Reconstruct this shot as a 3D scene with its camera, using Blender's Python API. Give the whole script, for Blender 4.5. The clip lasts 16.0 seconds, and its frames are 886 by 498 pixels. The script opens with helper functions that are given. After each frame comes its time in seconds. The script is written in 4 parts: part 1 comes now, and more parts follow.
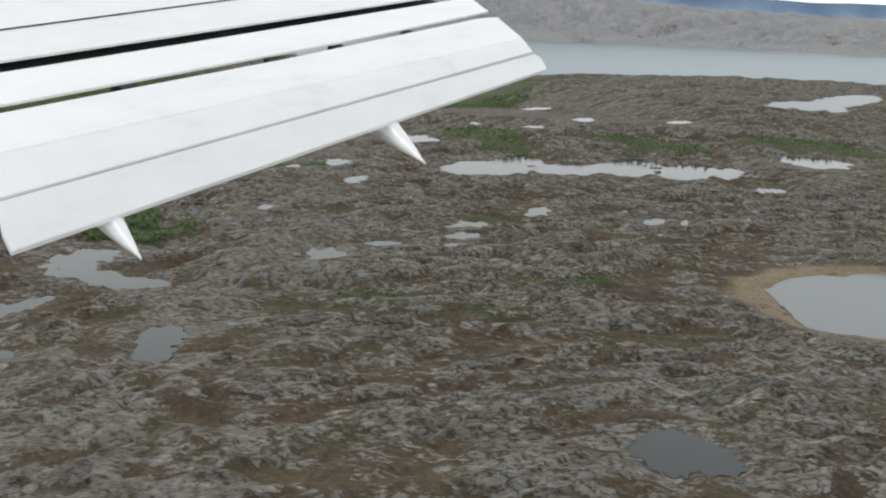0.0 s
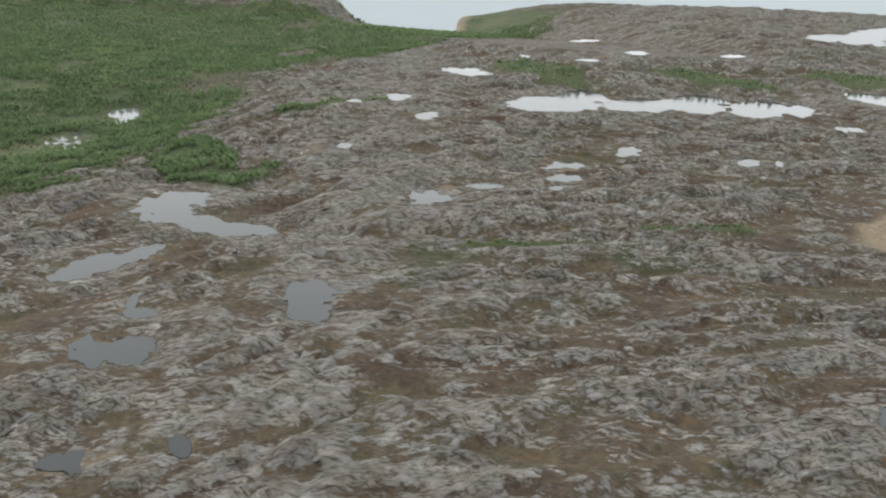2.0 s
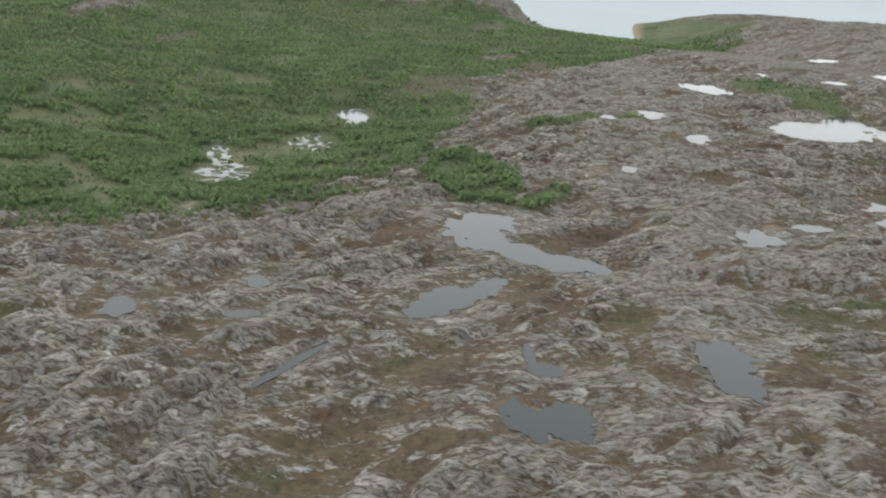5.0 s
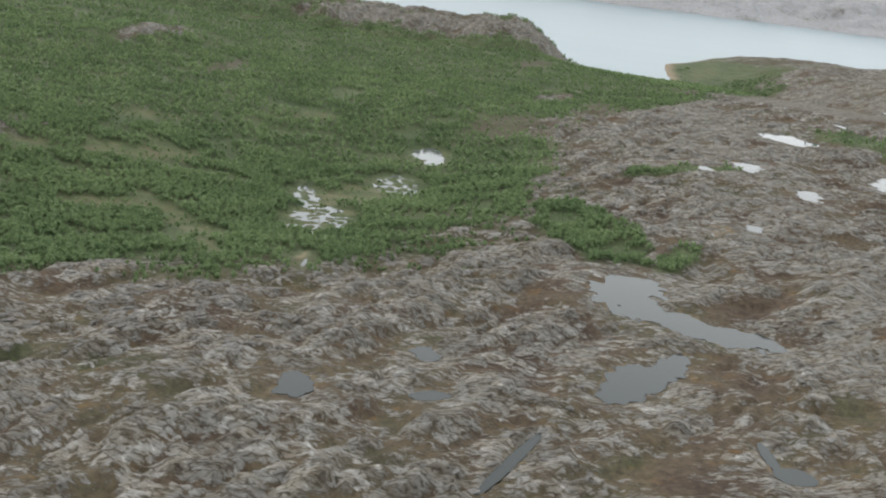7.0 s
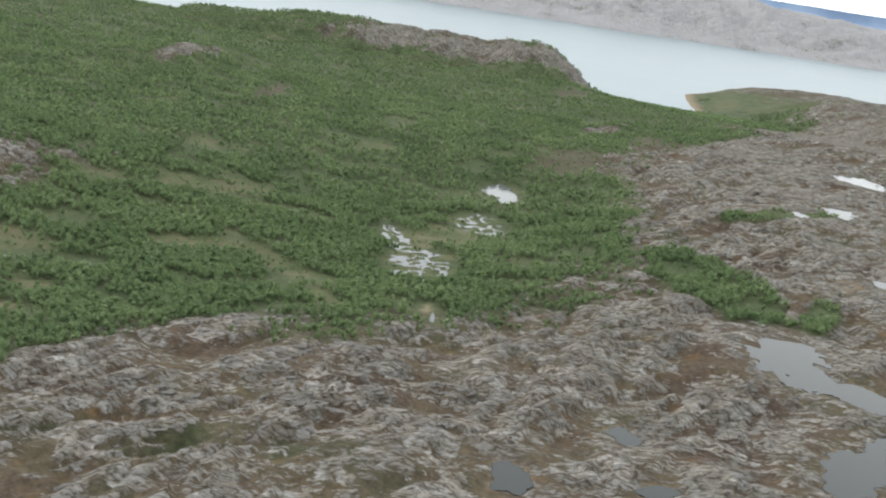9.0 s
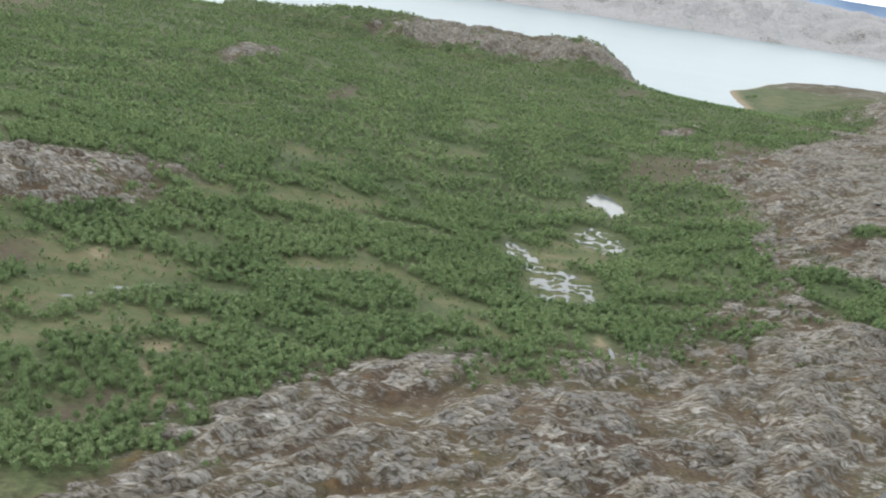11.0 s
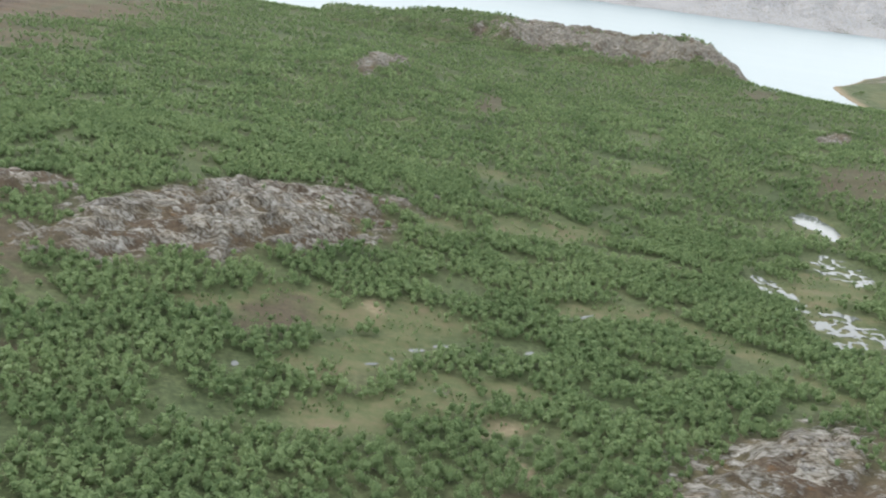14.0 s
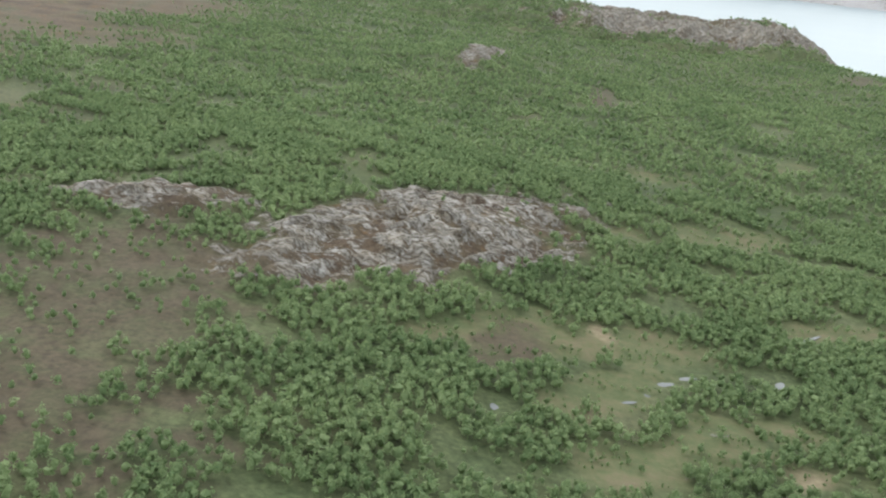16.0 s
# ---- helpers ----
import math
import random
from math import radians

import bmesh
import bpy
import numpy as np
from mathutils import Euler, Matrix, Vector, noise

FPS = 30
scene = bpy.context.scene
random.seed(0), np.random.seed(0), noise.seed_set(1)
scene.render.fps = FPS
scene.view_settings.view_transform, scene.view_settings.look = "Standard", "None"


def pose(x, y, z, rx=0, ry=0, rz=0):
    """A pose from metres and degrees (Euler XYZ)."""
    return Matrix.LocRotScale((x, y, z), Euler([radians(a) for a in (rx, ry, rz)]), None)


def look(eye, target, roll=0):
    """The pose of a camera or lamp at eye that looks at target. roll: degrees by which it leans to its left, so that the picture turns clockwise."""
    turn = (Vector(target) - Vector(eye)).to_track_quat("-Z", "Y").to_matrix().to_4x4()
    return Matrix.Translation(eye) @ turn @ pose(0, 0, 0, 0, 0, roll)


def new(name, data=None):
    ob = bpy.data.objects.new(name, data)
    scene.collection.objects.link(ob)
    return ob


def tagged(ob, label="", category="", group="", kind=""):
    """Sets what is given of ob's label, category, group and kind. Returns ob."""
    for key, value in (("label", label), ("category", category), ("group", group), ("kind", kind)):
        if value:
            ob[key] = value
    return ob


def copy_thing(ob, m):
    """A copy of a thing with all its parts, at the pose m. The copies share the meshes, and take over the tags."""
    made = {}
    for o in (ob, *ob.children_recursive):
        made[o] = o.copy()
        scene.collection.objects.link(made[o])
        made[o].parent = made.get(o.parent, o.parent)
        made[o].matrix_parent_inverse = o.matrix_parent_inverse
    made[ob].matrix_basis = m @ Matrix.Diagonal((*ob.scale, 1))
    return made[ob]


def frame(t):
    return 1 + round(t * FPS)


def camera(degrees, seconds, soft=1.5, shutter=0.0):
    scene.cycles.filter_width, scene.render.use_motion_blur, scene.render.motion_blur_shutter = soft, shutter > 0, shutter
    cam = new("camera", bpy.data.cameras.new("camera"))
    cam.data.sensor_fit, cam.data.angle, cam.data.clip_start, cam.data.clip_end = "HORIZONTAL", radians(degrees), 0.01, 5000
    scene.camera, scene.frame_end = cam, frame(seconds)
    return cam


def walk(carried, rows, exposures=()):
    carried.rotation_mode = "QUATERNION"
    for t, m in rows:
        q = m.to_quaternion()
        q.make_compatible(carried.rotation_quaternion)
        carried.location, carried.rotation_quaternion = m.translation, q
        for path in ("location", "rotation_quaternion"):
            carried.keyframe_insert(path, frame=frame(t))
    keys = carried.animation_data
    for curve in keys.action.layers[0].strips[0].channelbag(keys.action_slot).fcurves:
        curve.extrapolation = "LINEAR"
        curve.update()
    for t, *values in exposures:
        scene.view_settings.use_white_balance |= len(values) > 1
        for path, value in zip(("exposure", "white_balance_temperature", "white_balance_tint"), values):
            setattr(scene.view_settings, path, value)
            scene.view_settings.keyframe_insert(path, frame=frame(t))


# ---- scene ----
cam = camera(48.9, 16.0, soft=2.1)
METRES, EYE, TILT, LEAN, TURN = 600.0, 201.6, -15.5, -2.5, 0.0
ROWS = [
    (0.0, 0.0000, 0.0000, 0.0000, 0.00, 0.00, -0.00),
    (0.5, -0.0274, 0.0108, 0.0026, 0.07, -1.59, -0.44),
    (1.0, -0.0550, 0.0216, 0.0053, -0.09, -2.57, -0.41),
    (1.5, -0.0827, 0.0324, 0.0080, -0.11, -3.81, -0.42),
    (2.0, -0.1104, 0.0432, 0.0108, -1.41, -4.09, -0.23),
    (2.5, -0.1384, 0.0539, 0.0137, -1.36, -3.97, -0.24),
    (3.0, -0.1664, 0.0646, 0.0165, -1.36, -4.03, -0.30),
    (3.5, -0.1945, 0.0753, 0.0194, -1.06, -4.22, -0.41),
    (4.0, -0.2228, 0.0860, 0.0224, 2.64, -4.40, -1.19),
    (6.5, -0.3660, 0.1389, 0.0371, 4.49, -3.70, -5.14),
    (7.0, -0.3950, 0.1494, 0.0401, 3.93, -2.75, -5.67),
    (7.5, -0.4242, 0.1599, 0.0430, 3.33, -1.81, -6.56),
    (8.0, -0.4534, 0.1704, 0.0459, 3.22, -1.22, -6.50),
    (8.5, -0.4828, 0.1808, 0.0487, 3.00, -1.27, -6.68),
    (9.0, -0.5123, 0.1912, 0.0515, 2.58, -1.55, -6.91),
    (11.5, -0.6618, 0.2428, 0.0647, 2.61, -2.12, -6.89),
    (12.0, -0.6920, 0.2530, 0.0671, 2.62, -2.12, -7.03),
    (12.5, -0.7224, 0.2633, 0.0694, 2.91, -3.14, -6.28),
    (13.0, -0.7529, 0.2734, 0.0717, 3.66, -4.25, -5.28),
    (13.5, -0.7836, 0.2836, 0.0738, 4.32, -4.02, -5.42),
    (14.0, -0.8144, 0.2937, 0.0758, 4.41, -2.67, -6.07),
    (14.5, -0.8453, 0.3038, 0.0777, 4.35, -2.08, -6.15),
    (15.0, -0.8763, 0.3139, 0.0795, 4.55, -2.23, -5.90),
    (15.5, -0.9075, 0.3239, 0.0812, 5.39, -3.09, -5.28),
    (16.0, -0.9388, 0.3340, 0.0827, 5.94, -3.67, -5.34),
]
walk(cam, [(t, pose(0, 0, EYE, TILT, LEAN, TURN) @ pose(METRES * x, METRES * y, METRES * z, 90 + pitch, roll, yaw)) for t, x, y, z, yaw, pitch, roll in ROWS],
     exposures=[(0.0, -0.9), (0.5, -0.83), (1.5, -0.53), (3.0, -0.32), (4.0, -0.32), (6.5, -0.33), (9.0, -0.2), (12.0, 0.05), (16.0, 0.15)])

# ---- world and sun: bright thin overcast ----
SUN_ELEVATION, SUN_TURN = radians(40), radians(312)
world = bpy.data.worlds.new("overcast_sky")
scene.world = world
world.use_nodes = True
wn, wl = world.node_tree.nodes, world.node_tree.links
wn.clear()
sky = wn.new("ShaderNodeTexSky")
sky.sky_type, sky.sun_disc = "NISHITA", False
sky.sun_elevation, sky.sun_rotation = SUN_ELEVATION, SUN_TURN
sky.air_density, sky.dust_density, sky.ozone_density = 1.0, 6.0, 1.0
grey = wn.new("ShaderNodeHueSaturation")
grey.inputs["Saturation"].default_value = 0.4
cloud = wn.new("ShaderNodeMix")  # an even cloud deck lets a fifth of the clear sky through
cloud.data_type = "RGBA"
cloud.inputs["Factor"].default_value = 0.82
aim = wn.new("ShaderNodeTexCoord")
lift = wn.new("ShaderNodeSeparateXYZ")
deck = wn.new("ShaderNodeValToRGB")  # thin cloud is brightest low down
deck.color_ramp.elements[0].color, deck.color_ramp.elements[1].color = (0.90, 0.935, 0.95, 1), (0.46, 0.49, 0.53, 1)
deck.color_ramp.elements[0].position, deck.color_ramp.elements[1].position = 0.28, 0.75
bright = wn.new("ShaderNodeVectorMath")
bright.operation = "SCALE"
bright.inputs["Scale"].default_value = 20.0
back = wn.new("ShaderNodeBackground")
back.inputs["Strength"].default_value = 0.15
wout = wn.new("ShaderNodeOutputWorld")
wl.new(sky.outputs[0], grey.inputs["Color"])
wl.new(aim.outputs["Generated"], lift.inputs[0])
wl.new(lift.outputs["Z"], deck.inputs[0])
wl.new(deck.outputs[0], bright.inputs[0])
wl.new(bright.outputs[0], cloud.inputs["B"])
wl.new(grey.outputs[0], cloud.inputs["A"])
wl.new(cloud.outputs["Result"], back.inputs["Color"])
wl.new(back.outputs[0], wout.inputs["Surface"])

sun_data = bpy.data.lights.new("sun", "SUN")
sun_data.energy, sun_data.angle, sun_data.color = 1.4, radians(25), (1.0, 0.97, 0.92)
sun = new("sun", sun_data)
sun.matrix_world = look((0, 0, 900), (900 * math.sin(SUN_TURN) * -1 * math.cos(SUN_ELEVATION), -900 * math.cos(SUN_TURN) * math.cos(SUN_ELEVATION), 900 - 900 * math.sin(SUN_ELEVATION)))


# ---- noise ----
class Noise:
    """Smooth gradient noise on arrays, about -1 to 1."""

    def __init__(self, seed):
        r = np.random.RandomState(seed)
        self.p = r.permutation(256)
        a = r.rand(256) * 2 * np.pi
        self.gx, self.gy = np.cos(a), np.sin(a)

    def one(self, x, y):
        xi, yi = np.floor(x).astype(int), np.floor(y).astype(int)
        u, v = x - xi, y - yi

        def corner(i, j):
            k = self.p[(self.p[(xi + i) & 255] + yi + j) & 255]
            return self.gx[k] * (u - i) + self.gy[k] * (v - j)

        fu, fv = u * u * u * (u * (u * 6 - 15) + 10), v * v * v * (v * (v * 6 - 15) + 10)
        top = corner(0, 0) * (1 - fu) + corner(1, 0) * fu
        low = corner(0, 1) * (1 - fu) + corner(1, 1) * fu
        return 1.5 * (top * (1 - fv) + low * fv)

    def fbm(self, x, y, octaves=4, gain=0.5):
        total, amp = 0.0, 1.0
        for o in range(octaves):
            total = total + amp * self.one(x * 2 ** o + 17.3 * o, y * 2 ** o - 9.1 * o)
            amp *= gain
        return total


NA, NB, NC, ND = Noise(3), Noise(11), Noise(29), Noise(41)


def smooth(a, b, v):
    s = np.clip((v - a) / (b - a), 0, 1)
    return s * s * (3 - 2 * s)


def ellipse(x, y, e):
    """1 on the rim of the ellipse (x, y, long half, short half, degrees), 0 in its middle."""
    c, s = math.cos(radians(e[4])), math.sin(radians(e[4]))
    u, v = (x - e[0]) * c + (y - e[1]) * s, (y - e[1]) * c - (x - e[0]) * s
    return np.sqrt((u / e[2]) ** 2 + (v / e[3]) ** 2)


PLAN = 0.8  # metres to a unit of the plan below

# ---- the lie of the land: broad hills (x, y, radius, height) over a base of 60 m; the fjord lies at 0 ----
PLATEAU_HILLS = [
    (100, 300, 300, 26.8), (400, 1200, 300, 22.5), (110, 1250, 110, 22.1), (550, 1800, 300, 19.3), (-110, 865, 110, 7.3),
    (-440, 425, 110, 13.6), (-385, 1965, 110, 9.0), (110, 1690, 110, 16.9), (-770, 810, 110, 11.4), (-55, 260, 110, 10.7),
    (-110, 1085, 110, 10.2), (340, 1320, 180, 12.9), (495, 1910, 110, 8.6), (-165, 810, 110, 9.4), (55, 700, 110, 7.1),
    (-165, 370, 110, 7.0), (165, 315, 110, 12.1), (110, 1030, 110, 3.6),
]
VALLEY_HILLS = [
    (-470, 780, 180, -22.0), (-500, 1500, 300, -23.3), (165, 535, 110, -7.3), (-20, 1950, 180, -16.5), (-605, 535, 110, -8.0),
    (-385, 975, 110, -14.8), (-165, 2075, 110, -14.1), (-220, 1360, 110, -6.9), (-715, 1085, 110, -6.1), (100, 2250, 300, -16.4),
    (0, 1910, 110, -14.8), (-660, 700, 110, -4.4),
]
# ridges and scarps: x, y, half length, half width, degrees, height
RIDGES = [(-140, 465, 55, 20, 35, 6), (-300, 600, 120, 26, 60, 5), (-60, 640, 80, 18, 18, 4), (60, 1060, 130, 26, 14, 6),
          (330, 880, 90, 30, 10, 6), (-745, 735, 95, 34, 54, 6), (-880, 705, 50, 22, 13, 5), (-485, 555, 32, 18, 46, 5), (235, 1990, 100, 42, 40, 13), (0, 1612, 34, 14, 10, 6), (150, 1600, 90, 22, 20, 7), (-800, 1400, 130, 55, 80, 17), (-262, 418, 62, 5, 61, -2.5)]
# open water: level, then ellipses (x, y, long half, short half, degrees)
PLATEAU_TARNS = [
    (73.1, (285, 560, 82, 66, 20)),
    (99.4, (85, 303, 17, 13.0, 78), (100, 298, 13, 6.4, 97)),
    (69.0, (-223, 599, 27, 16.0, 60), (-217, 571, 18, 12.4, 1), (-182, 556, 28, 12.5, 168)),
    (74.0, (-234, 475, 21, 10.7, 62), (-218, 492, 22, 6.8, 59)),
    (87.5, (-122, 422, 14, 11.3, 85), (-120, 402, 12, 8.8, 121)),
    (76.5, (-67, 612, 20, 12.9, 52)),
    (79.8, (25, 688, 15, 9.7, 37)),
    (78.8, (82, 746, 17, 8.5, 62)),
    (75.8, (174, 742, 14, 8.8, 52)),
    (75.5, (310, 884, 20, 11.1, 44)),
    (79.8, (-69, 838, 17, 9.2, 76)),
    (78.3, (-280, 393, 25, 2.2, 66)),
]
PLATEAU_POOLS = [
    (86.2, (-196, 360, 13, 6.4, 113), (-182, 362, 12, 8.8, 94)),
    (83.6, (-189, 401, 7, 5.6, 3), (-195, 411, 11, 2.2, 98)),
    (78.0, (-32, 636, 12, 6.9, 20)),
    (79.4, (23, 660, 13, 8.1, 30)),
    (78.9, (13, 635, 7, 4.5, 55)),
    (75.0, (198, 744, 11, 2.9, 73)),
    (73.1, (-153, 725, 10, 7.4, 79)),
    (75.6, (-130, 737, 8, 6.1, 73)),
    (75.2, (-360, 429, 10, 6.1, 100)),
    (71.9, (-316, 479, 7, 5.9, 56)),
    (75.5, (-311, 435, 8, 3.8, 21)),
    (87.7, (-176, 284, 12, 5.8, 16)),
    (90.9, (-147, 289, 7, 3.2, 109)),
]
FAR_TARNS = [
    (77.5, (48, 928, 47, 33.8, 40), (83, 961, 51, 22.9, 79), (136, 945, 44, 28.0, 34), (197, 966, 52, 29.2, 63), (253, 956, 47, 26.4, 56), (294, 958, 33, 13.9, 65)),
    (82.0, (400, 1018, 37, 35.0, 134)),
    (81.8, (575, 1530, 100, 60, 60), (690, 1660, 150, 40, 50)),
    (100.8, (123, 1220, 22, 8.5, 40)),
    (91.8, (120, 1132, 23, 11.0, 40)),
    (96.8, (176, 1164, 19, 11.1, 61)),
    (95.8, (294, 1187, 21, 9, 35)),
    (78.7, (-24, 1084, 30, 22.2, 121)),
    (76.5, (-94, 934, 19, 11.0, 77)),
    (75.0, (-133, 910, 10, 6.4, 78)),
    (88.3, (46, 1158, 19, 5.5, 85)),
]
VALLEY_POOLS = [
    (32.7, (-369, 1006, 27, 11.6, 81), (-360, 981, 25, 7.7, 86)),
    (37.7, (-564, 702, 12, 1.2, 45)),
    (40.2, (-590, 640, 4, 1.8, 65)),
    (49.0, (-402, 632, 9, 1.7, 71)),
    (48.9, (-706, 567, 3, 1.3, 115)),
    (44.1, (-651, 603, 3.8, 2.0, 15)),
    (42.9, (-640, 619, 4, 1.8, 25)),
    (42.1, (-630, 629, 5, 1.4, 21)),
    (44.6, (-656, 595, 3, 1.1, 21)),
    (51.0, (-398, 618, 8, 1.2, 92)),
]
PONDS = PLATEAU_TARNS + PLATEAU_POOLS + FAR_TARNS + VALLEY_POOLS


ISLETS = [(95, 949, 6, 4.5, 20), (222, 968, 8, 6, 10)]  # rocky islets in the long tarn


BOGS = []  # wet ground where water stands in a net between the tussocks


def bog_pools():
    for x, y, a, b, turn in ((-415, 738, 33, 20, 89), (-438, 806, 31, 10, 109), (-380, 876, 32, 19, 95)):
        BOGS.append((float(broad(np.array([x]), np.array([y]))[0]) - 0.8, (x, y, a, b, turn)))
    PONDS.extend(BOGS)


def shore(x):
    """How far north the near bank of the fjord lies, west of the spit."""
    return np.interp(x, [-3800, -1500, -400, -250, -190, -100, 0, 200],
                     [2700, 2450, 2330, 2185, 2095, 2052, 2040, 2036]) + 7 * NA.fbm(x / 60, x * 0 + 3.3, 3)


def spit(x, y):
    """How far inside the low spit a place lies, below 0 in the water."""
    north = np.interp(x, [0, 15, 26, 80, 118, 192, 283, 430, 540, 666, 1200, 2700], [2270, 2330, 2362, 2445, 2505, 2655, 2800, 2900, 2925, 2890, 2850, 2950])
    west = np.interp(y, [2040, 2085, 2165, 2280, 2362, 2500], [-30, 5, 8, 15, 26, 60])
    return np.minimum(north + 9 * NA.fbm(x / 50, x * 0 + 7.1, 3) - y, (x - west) * 0.9 + 3.5 * NB.fbm(y / 30, x / 60, 3))


def far_shore(x):
    return 4460 + 60 * np.sin(x / 700) + 45 * NB.fbm(x / 260, x * 0 + 8.1, 4)


def broad(x, y):
    h = 60.0 + 0 * x
    for cx, cy, r, a in PLATEAU_HILLS + VALLEY_HILLS:
        h = h + a * np.exp(-((x - cx) ** 2 + (y - cy) ** 2) / (2 * r * r))
    return h


bog_pools()


def knobbly(x, y, h0):
    """How rocky and uneven the ground is, 0 in the wooded valley to 1 on the bare hills."""
    k = smooth(47, 58, h0 + 5 * NC.fbm(x / 60, y / 60, 3)) * smooth(-690, -610, x + 18 * NB.fbm(x / 30, y / 30, 3))
    for e in ROCK_SPOTS:
        k = np.maximum(k, smooth(1.2, 0.75, ellipse(x, y, e) + 0.45 * NC.fbm(x / 30, y / 30, 4)))
    for e in GREEN_SPOTS:
        k = k * smooth(0.8, 1.1, ellipse(x, y, e) + 0.25 * ND.fbm(x / 22, y / 22, 3))
    return k


ROCK_SPOTS = [(-752, 724, 118, 46, 52), (-888, 703, 46, 20, 13), (-487, 562, 26, 15, 46), (-243, 1393, 60, 16, 63), (-325, 2000, 150, 110, 8), (-520, 1960, 190, 95, 5), (-780, 1400, 100, 17, 80), (245, 1990, 120, 50, 40), (0, 1612, 34, 14, 10), (150, 1600, 95, 24, 20)]
CRAGS = [(-325, 2010, 150, 95, 8), (-520, 1990, 190, 95, 5)]
HEATH = [(-43, 482, 74, 14, 175), (-85, 331, 34, 15, 95), (-155, 405, 14, 9, 162), (-114, 364, 19, 11, 106), (25, 434, 30, 20, 167), (-198, 473, 34, 11, 87),
         (-475, 530, 30, 16, 43), (-428, 489, 28, 12, 110), (55, 722, 54, 30, 78), (-12, 357, 30, 12, 172), (80, 427, 64, 22, 37), (199, 636, 80, 26, 66),
         (-182, 465, 32, 14, 64), (-192, 513, 34, 7, 78), (300, 420, 60, 24, 40), (-30, 268, 30, 10, 10)]
GREEN_SPOTS = [(-240, 722, 82, 30, 105), (-187, 668, 36, 10, 66), (-310, 850, 90, 34, 99), (80, 538, 42, 6, 16), (-20, 512, 40, 3, 6), (-700, 480, 150, 110, 10), (-640, 440, 60, 60, 0), (58, 1068, 72, 34, 125), (240, 1060, 70, 22, 160), (430, 1090, 90, 28, 170),
               (-150, 1620, 200, 150, 0), (-50, 1900, 150, 130, 0), (-120, 1420, 90, 60, 30), (-150, 900, 60, 14, 20), (-470, 1850, 150, 16, 5), (-300, 1890, 60, 16, 20)]


def pond_reach(x, y, pond):
    """Distance from a pond's rim in metres, below 0 in the water."""
    d = None
    for e in pond[1:]:
        r = np.maximum(ellipse(x, y, e), 0.02)
        k = (r - 1) * np.hypot(x - e[0], y - e[1]) / r
        d = k if d is None else np.minimum(d, k)
    if pond in BOGS:
        return np.maximum(d + 2 * NB.fbm(x / 12, y / 12, 2), 6 * (np.abs(NB.fbm(x / 12 + 5.3, y / 15, 3)) - 0.17))
    size = min(e[3] for e in pond[1:])
    return d + (0.36 * min(1, 26 / size) if size > 20 else 0.55 if size > 4 else 0.25) * size * NB.fbm(x / (size * 0.75 + 2.5) + 3 * pond[0], y / (size * 0.75 + 2.5), 4)


def water_gap(x, y, most):
    """Distance to the nearest water in metres, up to a most."""
    gap = np.full(len(x), float(most))
    for pond in PONDS:
        reach = max(e[2] for e in pond[1:]) * 1.5 + most + 8
        near = np.flatnonzero((x > min(e[0] for e in pond[1:]) - reach) & (x < max(e[0] for e in pond[1:]) + reach)
                              & (y > min(e[1] for e in pond[1:]) - reach) & (y < max(e[1] for e in pond[1:]) + reach))
        if len(near):
            gap[near] = np.minimum(gap[near], pond_reach(x[near], y[near], pond))
    return gap


def bend(x):
    """0 where the strata run east and west, 1 where they run north-east."""
    return smooth(-20, -190, x)


def strata(x, y, degrees, n1, n2, n3, long=1.0):
    bx, by = x + 22 * NC.one(x / 90, y / 90), y + 22 * ND.one(x / 80, y / 80)
    c, s = math.cos(radians(degrees)), math.sin(radians(degrees))
    u, v = bx * c + by * s, by * c - bx * s
    u = u / long
    return 5.2 * n1.fbm(u / 75, v / 32, 3) + 2.4 * (0.45 - np.abs(n2.fbm(u / 30, v / 12, 3))) + 0.8 * n3.fbm(u / 11, v / 5, 2)


def cells(u, v):
    """Distance to the joint between two cells of a scattered net, and a number for each cell."""
    iu, iv = np.floor(u).astype(int), np.floor(v).astype(int)
    fu, fv = u - iu, v - iv
    f1, f2, own = 9.0 + 0 * u, 9.0 + 0 * u, 0 * iu
    for a in (-1, 0, 1):
        for b in (-1, 0, 1):
            key = NA.p[(NA.p[(iu + a) & 255] + iv + b) & 255]
            dist = np.hypot(a + NB.p[key] / 255 - fu, b + ND.p[key] / 255 - fv)
            nearer = dist < f1
            f2 = np.where(nearer, f1, np.minimum(f2, dist))
            own = np.where(nearer, key, own)
            f1 = np.where(nearer, dist, f1)
    return f2 - f1, NC.p[own] / 255


def blocks(x, y):
    """0 in the joints and hollows, 1 on top of the rounded blocks of rock."""
    k = bend(x + 30 * NA.one(x / 70, y / 70))
    bx = x + 22 * NC.one(x / 90, y / 90) + 4.5 * NB.fbm(x / 13, y / 13, 2)
    by = y + 22 * ND.one(x / 80, y / 80) + 3.5 * NC.fbm(x / 12, y / 12, 2)
    total = 0 * x
    for weight, degrees, long, short in ((1 - k, 12, 40, 16), (k, 52, 30, 14)):
        c, s = math.cos(radians(degrees)), math.sin(radians(degrees))
        edge, own = cells((bx * c + by * s) / long, (by * c - bx * s) / short)
        total = total + weight * smooth(0.03, 0.36, edge) * smooth(0.18, 0.42, own + 0.45 * ND.fbm(x / 70, y / 55, 2))
    return total


